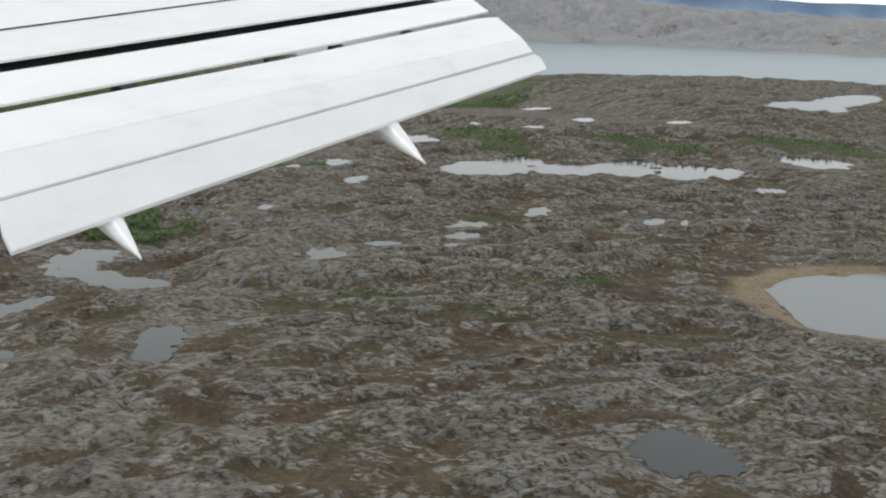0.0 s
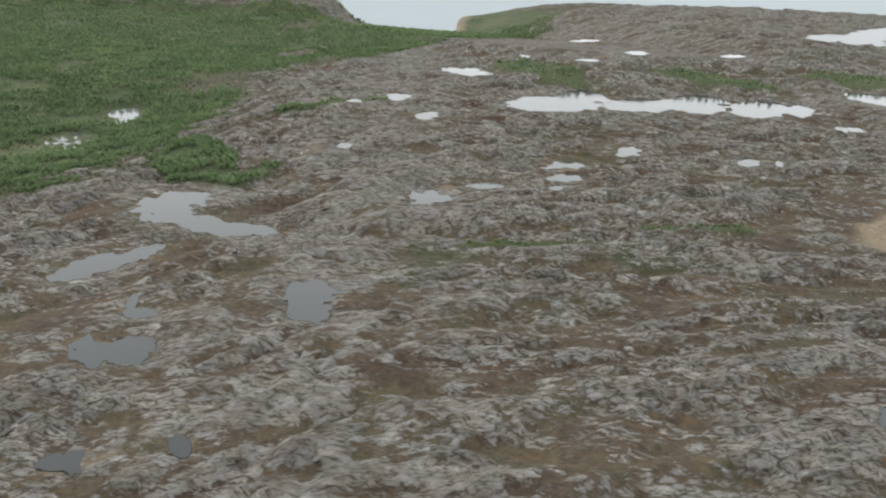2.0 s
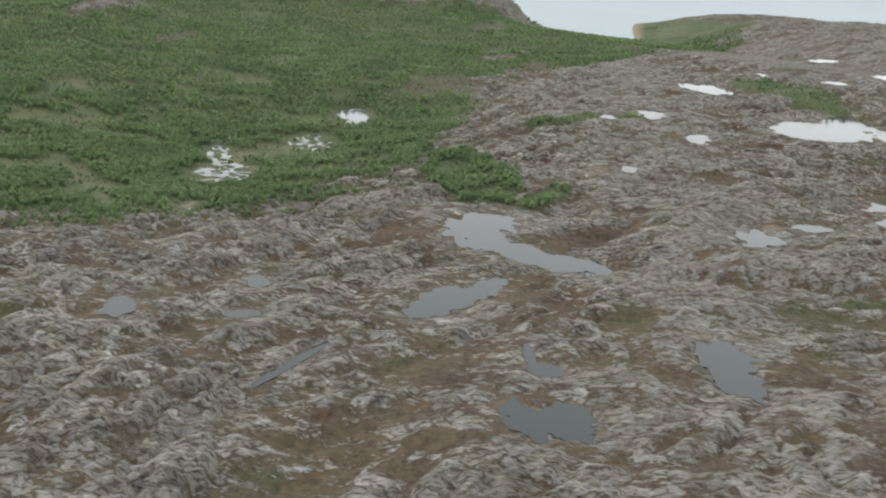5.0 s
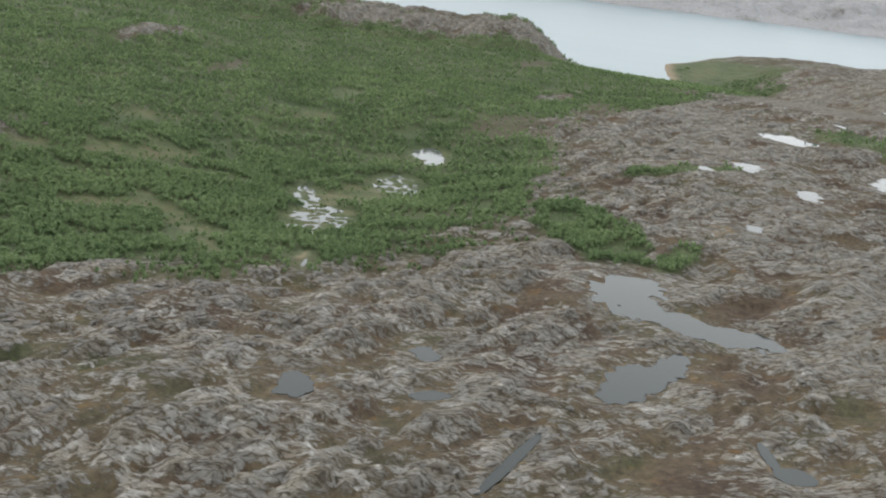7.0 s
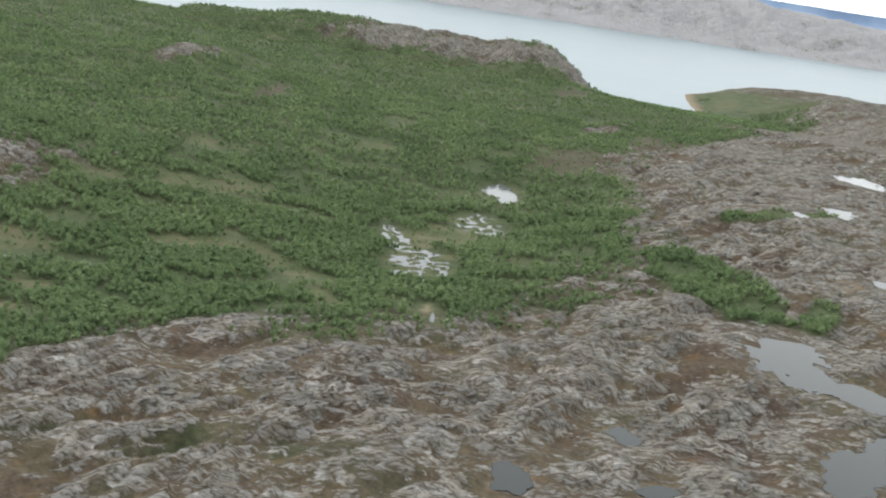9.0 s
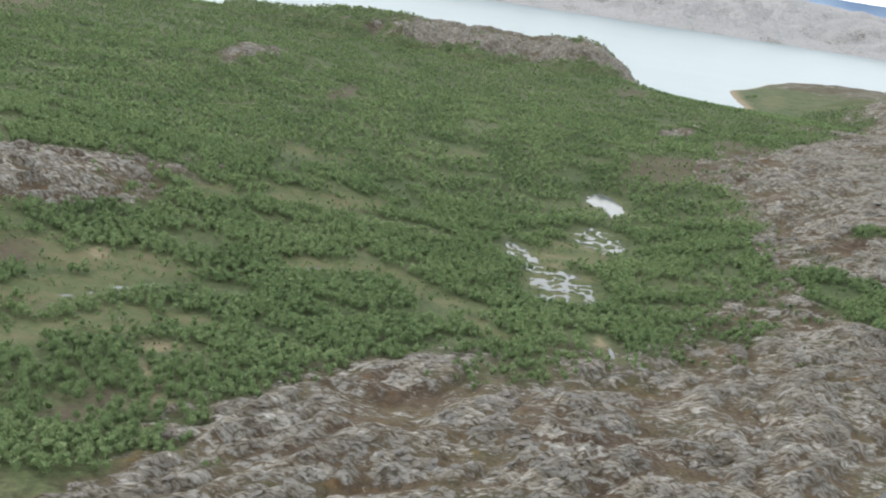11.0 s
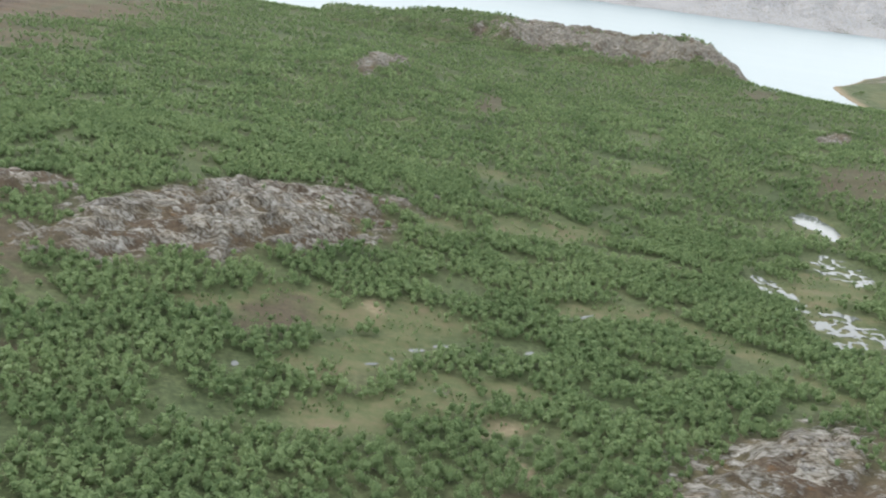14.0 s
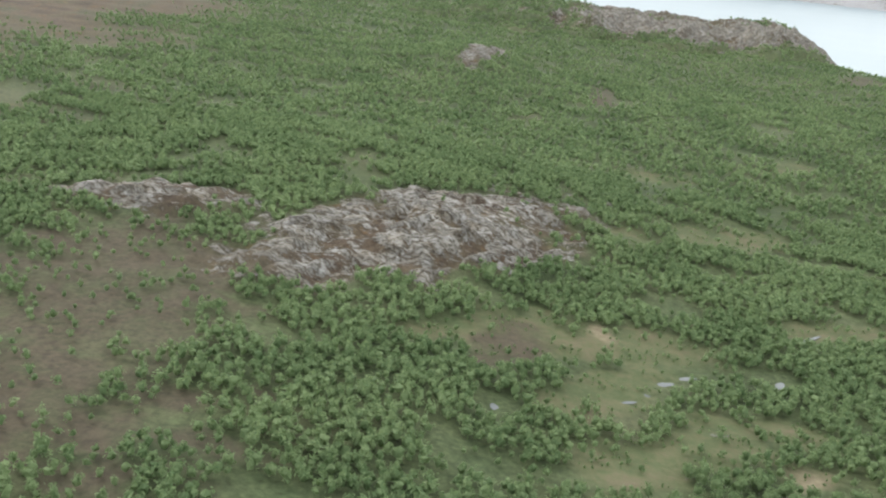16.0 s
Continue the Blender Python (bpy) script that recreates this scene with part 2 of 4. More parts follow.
def where(mask, shape, x, y, size=1.0):
    """A shape worked out only where the mask holds, 0 elsewhere."""
    v = np.zeros(x.shape)
    if mask.any():
        v[mask] = shape(x[mask] / size, y[mask] / size)
    return v


def relief(x, y):
    """Knolls and hollows of the bare rock, with long bent steps in it."""
    k = bend(x + 30 * NA.one(x / 70, y / 70))
    return (1 - k) * strata(x, y, 9, NA, NB, ND, 1.7) + k * strata(x, y, 52, NB, NC, NA)


SPIT_ROCKS = [(245, 2735, 80, 16, 58), (420, 2800, 120, 40, 20)]


def spots(x, y, shapes, soft=0.35):
    v, ragged = 0 * x, 0.55 * NB.fbm(x / 24, y / 15, 4)
    for e in shapes:
        v = np.maximum(v, smooth(1 + soft, 1 - soft, ellipse(x, y, e) + ragged))
    return v


def height(x, y):
    h0 = broad(x, y)
    for e in RIDGES:
        h0 = h0 + e[5] * np.exp(-1.2 * ellipse(x, y, e[:5]) ** 2)
    # a scarp that faces south across the plateau
    foot = 508 + 7 * NC.fbm(x / 45, x * 0 + 1.7, 3) + 0.0009 * (x - 20) ** 2
    h0 = h0 + 8 * smooth(0, 24, y - foot) * smooth(190, 30, y - foot) * smooth(-165, -110, x) * smooth(210, 120, x)
    k = knobbly(x, y, h0)
    h = h0 + k * (where(k > 0, relief, x, y) + 2.6 * where(k > 0, blocks, x, y) - 1) + (1 - k) * 1.2 * NC.fbm(x / 45, y / 45, 3)
    for pond in PONDS:
        reach = max(e[2] for e in pond[1:]) * 1.3 + 45
        ex, ey = sum(e[0] for e in pond[1:]) / (len(pond) - 1), sum(e[1] for e in pond[1:]) / (len(pond) - 1)
        reach += max(math.hypot(e[0] - ex, e[1] - ey) for e in pond[1:])
        near = (np.abs(x - ex) < reach) & (np.abs(y - ey) < reach)
        if near.any():
            xs, ys, hs = x[near], y[near], h[near]
            d = pond_reach(xs, ys, pond)
            shelf = 0 if min(e[3] for e in pond[1:]) <= 5 or pond in BOGS else 2.2 if ey < 900 else 3.6
            d = d - shelf  # a low wet shelf round the water
            bank = 5 + 0.8 * min(e[3] for e in pond[1:])
            low = pond[0] + 0.25 + 0.05 * np.minimum(d, bank) - 0.22 * np.maximum(d - bank, 0)
            high = pond[0] + 0.35 + 0.27 * np.maximum(d, 0)
            h[near] = np.where(d < 0, pond[0] - 0.12 + np.clip(d + shelf, -6, 0) * 0.3, np.clip(hs, low, high))
    for e in ISLETS:
        h = np.maximum(h, 77.5 + 1.3 * (1 - ellipse(x, y, e)) - 20 * (ellipse(x, y, e) > 3))
    # the cape: a bald hill that breaks off to the fjord
    ledge = np.interp(x, [-1000, -800, -664, -553, -454, -420, -376, -313, -289, -264, -240, -211, -195, -185], [40, 66, 73, 71, 70, 67, 75, 80, 76, 60, 45, 18, 10, 2])
    front = y - 1800 - 0.10 * (x + 400) - 55 * NA.fbm(x / 110, x * 0 + 5.1, 3)
    w = smooth(-20, 60, front) * smooth(2260, 2150, y) * smooth(-1000, -850, x) * smooth(-165, -200, x)
    tier = 0.42 + 0.36 * smooth(0, 45, front) + 0.22 * smooth(90, 150, front + 30 * NB.fbm(x / 70, y / 70, 2))
    crag = smooth(25, 55, ledge) * (0.9 * where(w > 0, relief, x, y) + 5 * where(w > 0, blocks, x, y, 2) + 5 * NC.fbm(x / 55, y / 55, 3) - 6)
    h = h * (1 - w) + w * (ledge * tier + crag)
    near_bank, d_spit = shore(x) - y, spit(x, y)
    d = np.maximum(near_bank, d_spit)
    low_land = 0.5 + 0.045 * np.maximum(d_spit, 0) + (0.03 + 0.30 * smooth(2330, 2120, y)) * np.maximum(d_spit - 95, 0) + smooth(60, 180, d_spit) * 0.7 * where((d_spit > 60) & (y > 1800), relief, x, y) + smooth(12, 60, d_spit) * (1.6 * NA.fbm(x / 28, y / 28, 4) + 5 * spots(x, y, SPIT_ROCKS))
    steep = 0.11 + 1.3 * np.maximum(smooth(1.25, 0.75, ellipse(x, y, (-345, 2050, 145, 110, 10))), smooth(1.2, 0.9, ellipse(x, y, (-600, 2020, 330, 230, 5))))
    land = np.minimum(h, np.maximum(0.6 + np.maximum(near_bank, 0) * steep, np.where(d_spit > 0, low_land, 0.6)))
    f = y - far_shore(x)
    top = np.interp(x, [-900, 300, 1000, 1400, 1700, 2700], [205, 222, 176, 152, 138, 128]) + 10 * NC.fbm(x / 420, x * 0 + 2.2, 3)
    rise = np.clip(f / 1250, 0, 1)
    hills = 1 + top * (1 - (1 - rise) ** 1.7) + (4 + 26 * smooth(0, 0.25, rise) * smooth(1.1, 0.6, rise)) * NA.fbm(x / 160, y / 120, 5, 0.55) + smooth(0.02, 0.15, rise) * smooth(1.05, 0.7, rise) * (12 * where(f > 0, blocks, x, y, 5) + 6 * (0.4 - np.abs(NB.fbm(x / 75, y / 45, 3))))
    bed = -3 - 0.02 * np.minimum(np.abs(d), np.abs(f))
    return np.where(d > 0, land, np.where(f > 0, np.maximum(hills, 0.3), bed))


# ---- materials ----
def material(name):
    m = bpy.data.materials.new(name)
    m.use_nodes = True
    n = m.node_tree.nodes
    return m, n, m.node_tree.links, n["Principled BSDF"]


def add(n, kind, **inputs):
    node = n.new(kind)
    for key, value in inputs.items():
        node.inputs[key.replace("_", " ")].default_value = value
    return node


def ramp(n, stops):
    node = n.new("ShaderNodeValToRGB")
    el = node.color_ramp.elements
    while len(el) < len(stops):
        el.new(0.5)
    for e, (at, col) in zip(el, stops):
        e.position, e.color = at, (*col, 1) if len(col) == 3 else col
    return node


def mixed(n, l, fac, a, b, kind="MIX"):
    node = n.new("ShaderNodeMix")
    node.data_type, node.blend_type = "RGBA", kind
    for sock, val in ((node.inputs["Factor"], fac), (node.inputs["A"], a), (node.inputs["B"], b)):
        if isinstance(val, (int, float)):
            sock.default_value = val
        elif isinstance(val, tuple):
            sock.default_value = (*val, 1)
        else:
            l.new(val, sock)
    return node.outputs["Result"]


def maths(n, l, op, a, b=0.0, clamp=False):
    node = n.new("ShaderNodeMath")
    node.operation, node.use_clamp = op, clamp
    for sock, val in zip(node.inputs, (a, b)):
        if isinstance(val, (int, float)):
            sock.default_value = val
        else:
            l.new(val, sock)
    return node.outputs[0]


def stretched(n, l, scale, turn=0.0, warp=0.0, warp_scale=0.012):
    """World coordinates, turned and stretched, bent by a slow noise."""
    co = n.new("ShaderNodeTexCoord").outputs["Object"]
    if warp:
        slow = add(n, "ShaderNodeTexNoise", Scale=warp_scale, Detail=2.0)
        l.new(co, slow.inputs["Vector"])
        sub = n.new("ShaderNodeVectorMath")
        sub.operation = "MULTIPLY_ADD"
        l.new(slow.outputs["Color"], sub.inputs[0])
        sub.inputs[1].default_value = (warp, warp, 0)
        l.new(co, sub.inputs[2])
        co = sub.outputs[0]
    mp = n.new("ShaderNodeMapping")
    mp.inputs["Scale"].default_value = scale
    mp.inputs["Rotation"].default_value = (0, 0, radians(turn))
    l.new(co, mp.inputs["Vector"])
    return mp.outputs[0]


def ground_material():
    m, n, l, b = material("heath_rock_and_grass")
    cover = n.new("ShaderNodeAttribute")
    cover.attribute_name = "cover"
    sep = n.new("ShaderNodeSeparateColor")
    l.new(cover.outputs["Color"], sep.inputs[0])
    green, rock, tan = sep.outputs
    dry = n.new("ShaderNodeAttribute")
    dry.attribute_name = "dry"
    # heath: browns and olives in patches of tens of metres and of a metre
    big = add(n, "ShaderNodeTexNoise", Scale=0.022, Detail=6.0, Roughness=0.62)
    small = add(n, "ShaderNodeTexNoise", Scale=0.45, Detail=5.0, Roughness=0.65)
    co = n.new("ShaderNodeTexCoord").outputs["Object"]
    l.new(co, big.inputs["Vector"])
    l.new(co, small.inputs["Vector"])
    heath = ramp(n, [(0.32, (0.052, 0.037, 0.027)), (0.45, (0.080, 0.059, 0.040)), (0.53, (0.090, 0.070, 0.044)), (0.60, (0.074, 0.066, 0.040)), (0.72, (0.050, 0.060, 0.028))])
    l.new(big.outputs["Fac"], heath.inputs[0])
    tuft = ramp(n, [(0.3, (0.55, 0.55, 0.55)), (0.7, (1.35, 1.35, 1.35))])
    l.new(small.outputs["Fac"], tuft.inputs[0])
    heath_c = mixed(n, l, 1.0, heath.outputs[0], tuft.outputs[0], "MULTIPLY")
    rust = ramp(n, [(0.57, (1, 1, 1)), (0.68, (1.35, 1.12, 0.8))])
    moss = add(n, "ShaderNodeTexNoise", Scale=0.11, Detail=5.0, Roughness=0.65)
    l.new(co, moss.inputs["Vector"])
    l.new(moss.outputs["Fac"], rust.inputs[0])
    heath_c = mixed(n, l, 1.0, heath_c, rust.outputs[0], "MULTIPLY")
    floor = ramp(n, [(0.35, (0.056, 0.076, 0.034)), (0.55, (0.078, 0.094, 0.044)), (0.72, (0.104, 0.108, 0.058))])
    l.new(big.outputs["Fac"], floor.inputs[0])
    floor_c = mixed(n, l, 1.0, floor.outputs[0], tuft.outputs[0], "MULTIPLY")
    soil = mixed(n, l, green, heath_c, floor_c)
    patchy = add(n, "ShaderNodeTexNoise", Scale=0.07, Detail=6.0, Roughness=0.68)
    l.new(co, patchy.inputs["Vector"])
    meadow = ramp(n, [(0.36, (0.058, 0.078, 0.034)), (0.46, (0.084, 0.098, 0.045)), (0.54, (0.108, 0.110, 0.056)), (0.64, (0.134, 0.114, 0.070))])
    l.new(maths(n, l, "ADD", maths(n, l, "MULTIPLY", patchy.outputs["Fac"], 0.7), maths(n, l, "MULTIPLY", small.outputs["Fac"], 0.3)), meadow.inputs[0])
    soil = mixed(n, l, tan, soil, meadow.outputs[0])
    peat = ramp(n, [(0.35, (0.056, 0.047, 0.032)), (0.65, (0.092, 0.076, 0.050))])
    l.new(small.outputs["Fac"], peat.inputs[0])
    worn = ramp(n, [(0.36, (0.45, 0.45, 0.45)), (0.56, (1, 1, 1))])
    l.new(patchy.outputs["Fac"], worn.inputs[0])
    soil = mixed(n, l, maths(n, l, "MULTIPLY", dry.outputs["Fac"], worn.outputs[0]), soil, peat.outputs[0])
    sand = n.new("ShaderNodeAttribute")
    sand.attribute_name = "sand"
    shore_c = ramp(n, [(0.3, (0.165, 0.130, 0.086)), (0.7, (0.28, 0.225, 0.150))])
    l.new(small.outputs["Fac"], shore_c.inputs[0])
    soil = mixed(n, l, sand.outputs["Fac"], soil, shore_c.outputs[0])
    # bare rock in bent streaks, grey with pale lichen and dark seams
    way = n.new("ShaderNodeAttribute")
    way.attribute_name = "bend"

    def two_ways(scale, warp, warp_scale, **inputs):
        """The same streaks along either run of the strata."""
        pair = []
        for turn in (-14, -52):
            t = add(n, "ShaderNodeTexNoise", Scale=1.0, **inputs)
            l.new(stretched(n, l, scale, turn, warp, warp_scale), t.inputs["Vector"])
            pair.append(t.outputs["Fac"])
        lo = maths(n, l, "MULTIPLY", pair[0], maths(n, l, "SUBTRACT", 1.0, way.outputs["Fac"]))
        return maths(n, l, "ADD", lo, maths(n, l, "MULTIPLY", pair[1], way.outputs["Fac"]))

    def net(scale, warp, warp_scale, feature, outlet):
        """A net of long blocks along either run of the strata."""
        pair = []
        for turn in (-14, -52):
            t = n.new("ShaderNodeTexVoronoi")
            t.feature, t.voronoi_dimensions = feature, "2D"
            t.inputs["Scale"].default_value = 1.0
            l.new(stretched(n, l, scale, turn, warp, warp_scale), t.inputs["Vector"])
            pair.append(t.outputs[outlet])
        lo = maths(n, l, "MULTIPLY", pair[0], maths(n, l, "SUBTRACT", 1.0, way.outputs["Fac"]))
        return maths(n, l, "ADD", lo, maths(n, l, "MULTIPLY", pair[1], way.outputs["Fac"]))

    streak = two_ways((0.07, 0.15, 0.1), 30, 0.014, Detail=6.0, Roughness=0.6, Distortion=0.4)
    fine = two_ways((0.30, 0.52, 0.5), 7, 0.06, Detail=7.0, Roughness=0.72, Distortion=0.5)
    edge = net((0.092, 0.235, 0.2), 16, 0.05, "DISTANCE_TO_EDGE", "Distance")
    tone = net((0.092, 0.235, 0.2), 16, 0.05, "F1", "Color")
    sliver = net((0.22, 0.60, 0.5), 9, 0.1, "DISTANCE_TO_EDGE", "Distance")
    split = ramp(n, [(0.0, (0, 0, 0)), (0.16, (1, 1, 1))])
    ragged = maths(n, l, "MULTIPLY", maths(n, l, "SUBTRACT", fine, 0.48), 0.55)
    l.new(maths(n, l, "ADD", edge, ragged), split.inputs[0])
    parted = ramp(n, [(0.0, (0, 0, 0)), (0.20, (1, 1, 1))])
    l.new(maths(n, l, "ADD", sliver, maths(n, l, "MULTIPLY", ragged, 1.5)), parted.inputs[0])
    blend = maths(n, l, "ADD", maths(n, l, "MULTIPLY", streak, 0.52), maths(n, l, "MULTIPLY", fine, 0.48))
    joints = maths(n, l, "ADD", maths(n, l, "MULTIPLY", split.outputs[0], 0.105), maths(n, l, "ADD", maths(n, l, "MULTIPLY", parted.outputs[0], 0.045), maths(n, l, "MULTIPLY", maths(n, l, "SUBTRACT", tone, 0.5), 0.13)))
    bare = maths(n, l, "ADD", maths(n, l, "ADD", blend, maths(n, l, "SUBTRACT", joints, 0.098)), maths(n, l, "MULTIPLY", maths(n, l, "SUBTRACT", rock, 0.45), 0.42))
    mask = ramp(n, [(0.435, (0, 0, 0)), (0.525, (1, 1, 1))])
    l.new(bare, mask.inputs[0])
    stone = ramp(n, [(0.30, (0.094, 0.086, 0.073)), (0.43, (0.144, 0.136, 0.121)), (0.54, (0.186, 0.178, 0.164)), (0.64, (0.246, 0.240, 0.224)), (0.72, (0.43, 0.425, 0.405))])
    l.new(fine, stone.inputs[0])
    seam = ramp(n, [(0.0, (0.42, 0.38, 0.33)), (0.5, (0.85, 0.84, 0.81)), (1.0, (1.08, 1.08, 1.08))])
    l.new(maths(n, l, "MULTIPLY", parted.outputs[0], maths(n, l, "ADD", 0.35, maths(n, l, "MULTIPLY", split.outputs[0], 0.65))), seam.inputs[0])
    shade = ramp(n, [(0.15, (0.72, 0.71, 0.69)), (0.85, (1.28, 1.28, 1.27))])
    l.new(tone, shade.inputs[0])
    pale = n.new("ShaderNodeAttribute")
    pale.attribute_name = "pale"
    weathered_hazed = mixed(n, l, 1.0, stone.outputs[0], seam.outputs[0], "MULTIPLY")
    weathered_hazed = mixed(n, l, 1.0, weathered_hazed, shade.outputs[0], "MULTIPLY")
    # bluish haze over the far shore, painted into the rock colour
    weathered_hazed = mixed(n, l, maths(n, l, "MULTIPLY", pale.outputs["Fac"], 0.6), weathered_hazed, (0.44, 0.45, 0.48))
    stain = ramp(n, [(0.42, (1, 1, 1)), (0.56, (0.90, 0.86, 0.80)), (0.68, (0.70, 0.62, 0.53))])
    blot = add(n, "ShaderNodeTexNoise", Scale=0.16, Detail=5.0, Roughness=0.65)
    l.new(co, blot.inputs["Vector"])
    l.new(blot.outputs["Fac"], stain.inputs[0])
    weathered_hazed = mixed(n, l, 1.0, weathered_hazed, stain.outputs[0], "MULTIPLY")
    shown = maths(n, l, "MULTIPLY", mask.outputs[0], maths(n, l, "GREATER_THAN", rock, 0.04))
    l.new(mixed(n, l, shown, soil, weathered_hazed), b.inputs["Base Color"])
    b.inputs["Roughness"].default_value = 0.9
    b.inputs["Specular IOR Level"].default_value = 0.15
    relief = maths(n, l, "ADD", maths(n, l, "MULTIPLY", maths(n, l, "MULTIPLY", bare, shown), 3.2), maths(n, l, "MULTIPLY", small.outputs["Fac"], 0.5))
    bump = add(n, "ShaderNodeBump", Strength=0.5, Distance=1.0)
    l.new(relief, bump.inputs["Height"])
    l.new(bump.outputs[0], b.inputs["Normal"])
    return m


def far_material():
    m, n, l, b = material("haze_blue_fells")
    co = n.new("ShaderNodeTexCoord").outputs["Object"]
    t = add(n, "ShaderNodeTexNoise", Scale=0.006, Detail=5.0)
    l.new(co, t.inputs["Vector"])
    # the blue of distant haze is put into the fells' base colour
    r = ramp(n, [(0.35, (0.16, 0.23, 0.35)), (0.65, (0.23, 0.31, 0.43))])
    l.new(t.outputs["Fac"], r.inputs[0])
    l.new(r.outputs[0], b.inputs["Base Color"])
    b.inputs["Roughness"].default_value = 1.0
    return m


def water_material(name, depth_colour, ripple, strength, rough):
    m, n, l, b = material(name)
    b.inputs["Base Color"].default_value = (*depth_colour, 1)
    b.inputs["Roughness"].default_value = 0.08
    b.inputs["IOR"].default_value = 1.33
    wave = add(n, "ShaderNodeTexNoise", Scale=1.0, Detail=4.0, Roughness=0.6)
    l.new(stretched(n, l, (ripple, ripple * 0.45, 1), 20), wave.inputs["Vector"])
    bump = add(n, "ShaderNodeBump", Strength=strength, Distance=0.1)
    l.new(wave.outputs["Fac"], bump.inputs["Height"])
    l.new(bump.outputs[0], b.inputs["Normal"])
    patch = add(n, "ShaderNodeTexNoise", Scale=0.004, Detail=4.0)
    l.new(stretched(n, l, (1, 3.5, 1), 15), patch.inputs["Vector"])
    r = ramp(n, [(0.35, (rough * 0.985,) * 3), (0.65, (rough * 1.015,) * 3)])
    l.new(patch.outputs["Fac"], r.inputs[0])
    l.new(r.outputs[0], b.inputs["Roughness"])
    return m


def leaf_material(name, dark, light):
    m, n, l, b = material(name)
    isl = n.new("ShaderNodeNewGeometry")
    co = n.new("ShaderNodeTexCoord").outputs["Object"]
    t = add(n, "ShaderNodeTexNoise", Scale=1.6, Detail=4.0, Roughness=0.7)
    l.new(co, t.inputs["Vector"])
    slow = add(n, "ShaderNodeTexNoise", Scale=0.022, Detail=4.0)
    l.new(co, slow.inputs["Vector"])
    mixv = maths(n, l, "ADD", maths(n, l, "MULTIPLY", isl.outputs["Random Per Island"], 0.36), maths(n, l, "ADD", maths(n, l, "MULTIPLY", t.outputs["Fac"], 0.36), maths(n, l, "MULTIPLY", slow.outputs["Fac"], 0.62)))
    r = ramp(n, [(0.40, dark), (0.94, light)])
    l.new(mixv, r.inputs[0])
    l.new(r.outputs[0], b.inputs["Base Color"])
    b.inputs["Roughness"].default_value = 0.75
    b.inputs["Specular IOR Level"].default_value = 0.2
    thin = n.new("ShaderNodeBsdfTranslucent")  # light through the leaves
    l.new(r.outputs[0], thin.inputs["Color"])
    both = add(n, "ShaderNodeMixShader", Fac=0.45)
    l.new(b.outputs[0], both.inputs[1])
    l.new(thin.outputs[0], both.inputs[2])
    l.new(both.outputs[0], n["Material Output"].inputs["Surface"])
    return m


def stone_material():
    m, n, l, b = material("lichened_grey_rock")
    co = n.new("ShaderNodeTexCoord").outputs["Object"]
    t = add(n, "ShaderNodeTexNoise", Scale=0.5, Detail=7.0, Roughness=0.7)
    l.new(co, t.inputs["Vector"])
    geo = n.new("ShaderNodeNewGeometry")
    v = maths(n, l, "ADD", maths(n, l, "MULTIPLY", t.outputs["Fac"], 0.75), maths(n, l, "MULTIPLY", geo.outputs["Random Per Island"], 0.25))
    r = ramp(n, [(0.30, (0.065, 0.058, 0.050)), (0.45, (0.130, 0.120, 0.108)), (0.60, (0.165, 0.157, 0.145)), (0.78, (0.26, 0.25, 0.235))])
    l.new(v, r.inputs[0])
    l.new(r.outputs[0], b.inputs["Base Color"])
    b.inputs["Roughness"].default_value = 0.88
    b.inputs["Specular IOR Level"].default_value = 0.2
    bump = add(n, "ShaderNodeBump", Strength=0.8, Distance=0.4)
    l.new(t.outputs["Fac"], bump.inputs["Height"])
    l.new(bump.outputs[0], b.inputs["Normal"])
    return m


GROUND, FELLS = ground_material(), far_material()
FJORD = water_material("fjord_water", (0.125, 0.18, 0.20), 0.05, 0.002, 0.31)
RUFFLED = water_material("wind_ruffled_tarn_water", (0.16, 0.17, 0.175), 0.2, 0.02, 0.30)
BOG = water_material("shallow_bog_water", (0.11, 0.12, 0.115), 0.35, 0.05, 0.12)
TARN = water_material("tarn_water", (0.035, 0.040, 0.038), 0.35, 0.10, 0.10)
LEAVES = leaf_material("birch_leaves", (0.098, 0.156, 0.066), (0.244, 0.318, 0.152))
STONE = stone_material()


# ---- mesh helpers ----
def mesh_from(name, verts, faces, mat, smooth_faces=True):
    """A mesh from arrays of corners and of triangles or quads."""
    me = bpy.data.meshes.new(name)
    k = faces.shape[1]
    me.vertices.add(len(verts))
    me.vertices.foreach_set("co", np.ascontiguousarray(verts, dtype=np.float32).ravel())
    me.loops.add(faces.size)
    me.loops.foreach_set("vertex_index", np.ascontiguousarray(faces, dtype=np.int32).ravel())
    me.polygons.add(len(faces))
    me.polygons.foreach_set("loop_start", np.arange(0, faces.size, k, dtype=np.int32))
    me.polygons.foreach_set("use_smooth", np.full(len(faces), smooth_faces))
    me.materials.append(mat)
    me.update(calc_edges=True)
    return me


# ---- ground: one sheet out to the far fells ----
def steps(*pieces):
    return np.concatenate([np.arange(a, b, s) for a, b, s in pieces])


gx = steps((-5000, -1300, 60), (-1300, -1000, 12), (-1000, 470, 2.6), (470, 900, 7), (900, 2400, 18), (2400, 3600, 40))
gy = steps((-1500, -420, 60), (-420, 120, 24), (120, 250, 9), (250, 260, 5), (260, 900, 2.6), (900, 1500, 4.5), (1500, 2200, 9), (2200, 3000, 16), (3000, 4340, 70), (4340, 5000, 15), (5000, 6150, 28))
X, Y = np.meshgrid(gx, gy)
fx, fy = X.ravel(), Y.ravel()
Z = height(fx, fy)
nx, ny = len(gx), len(gy)
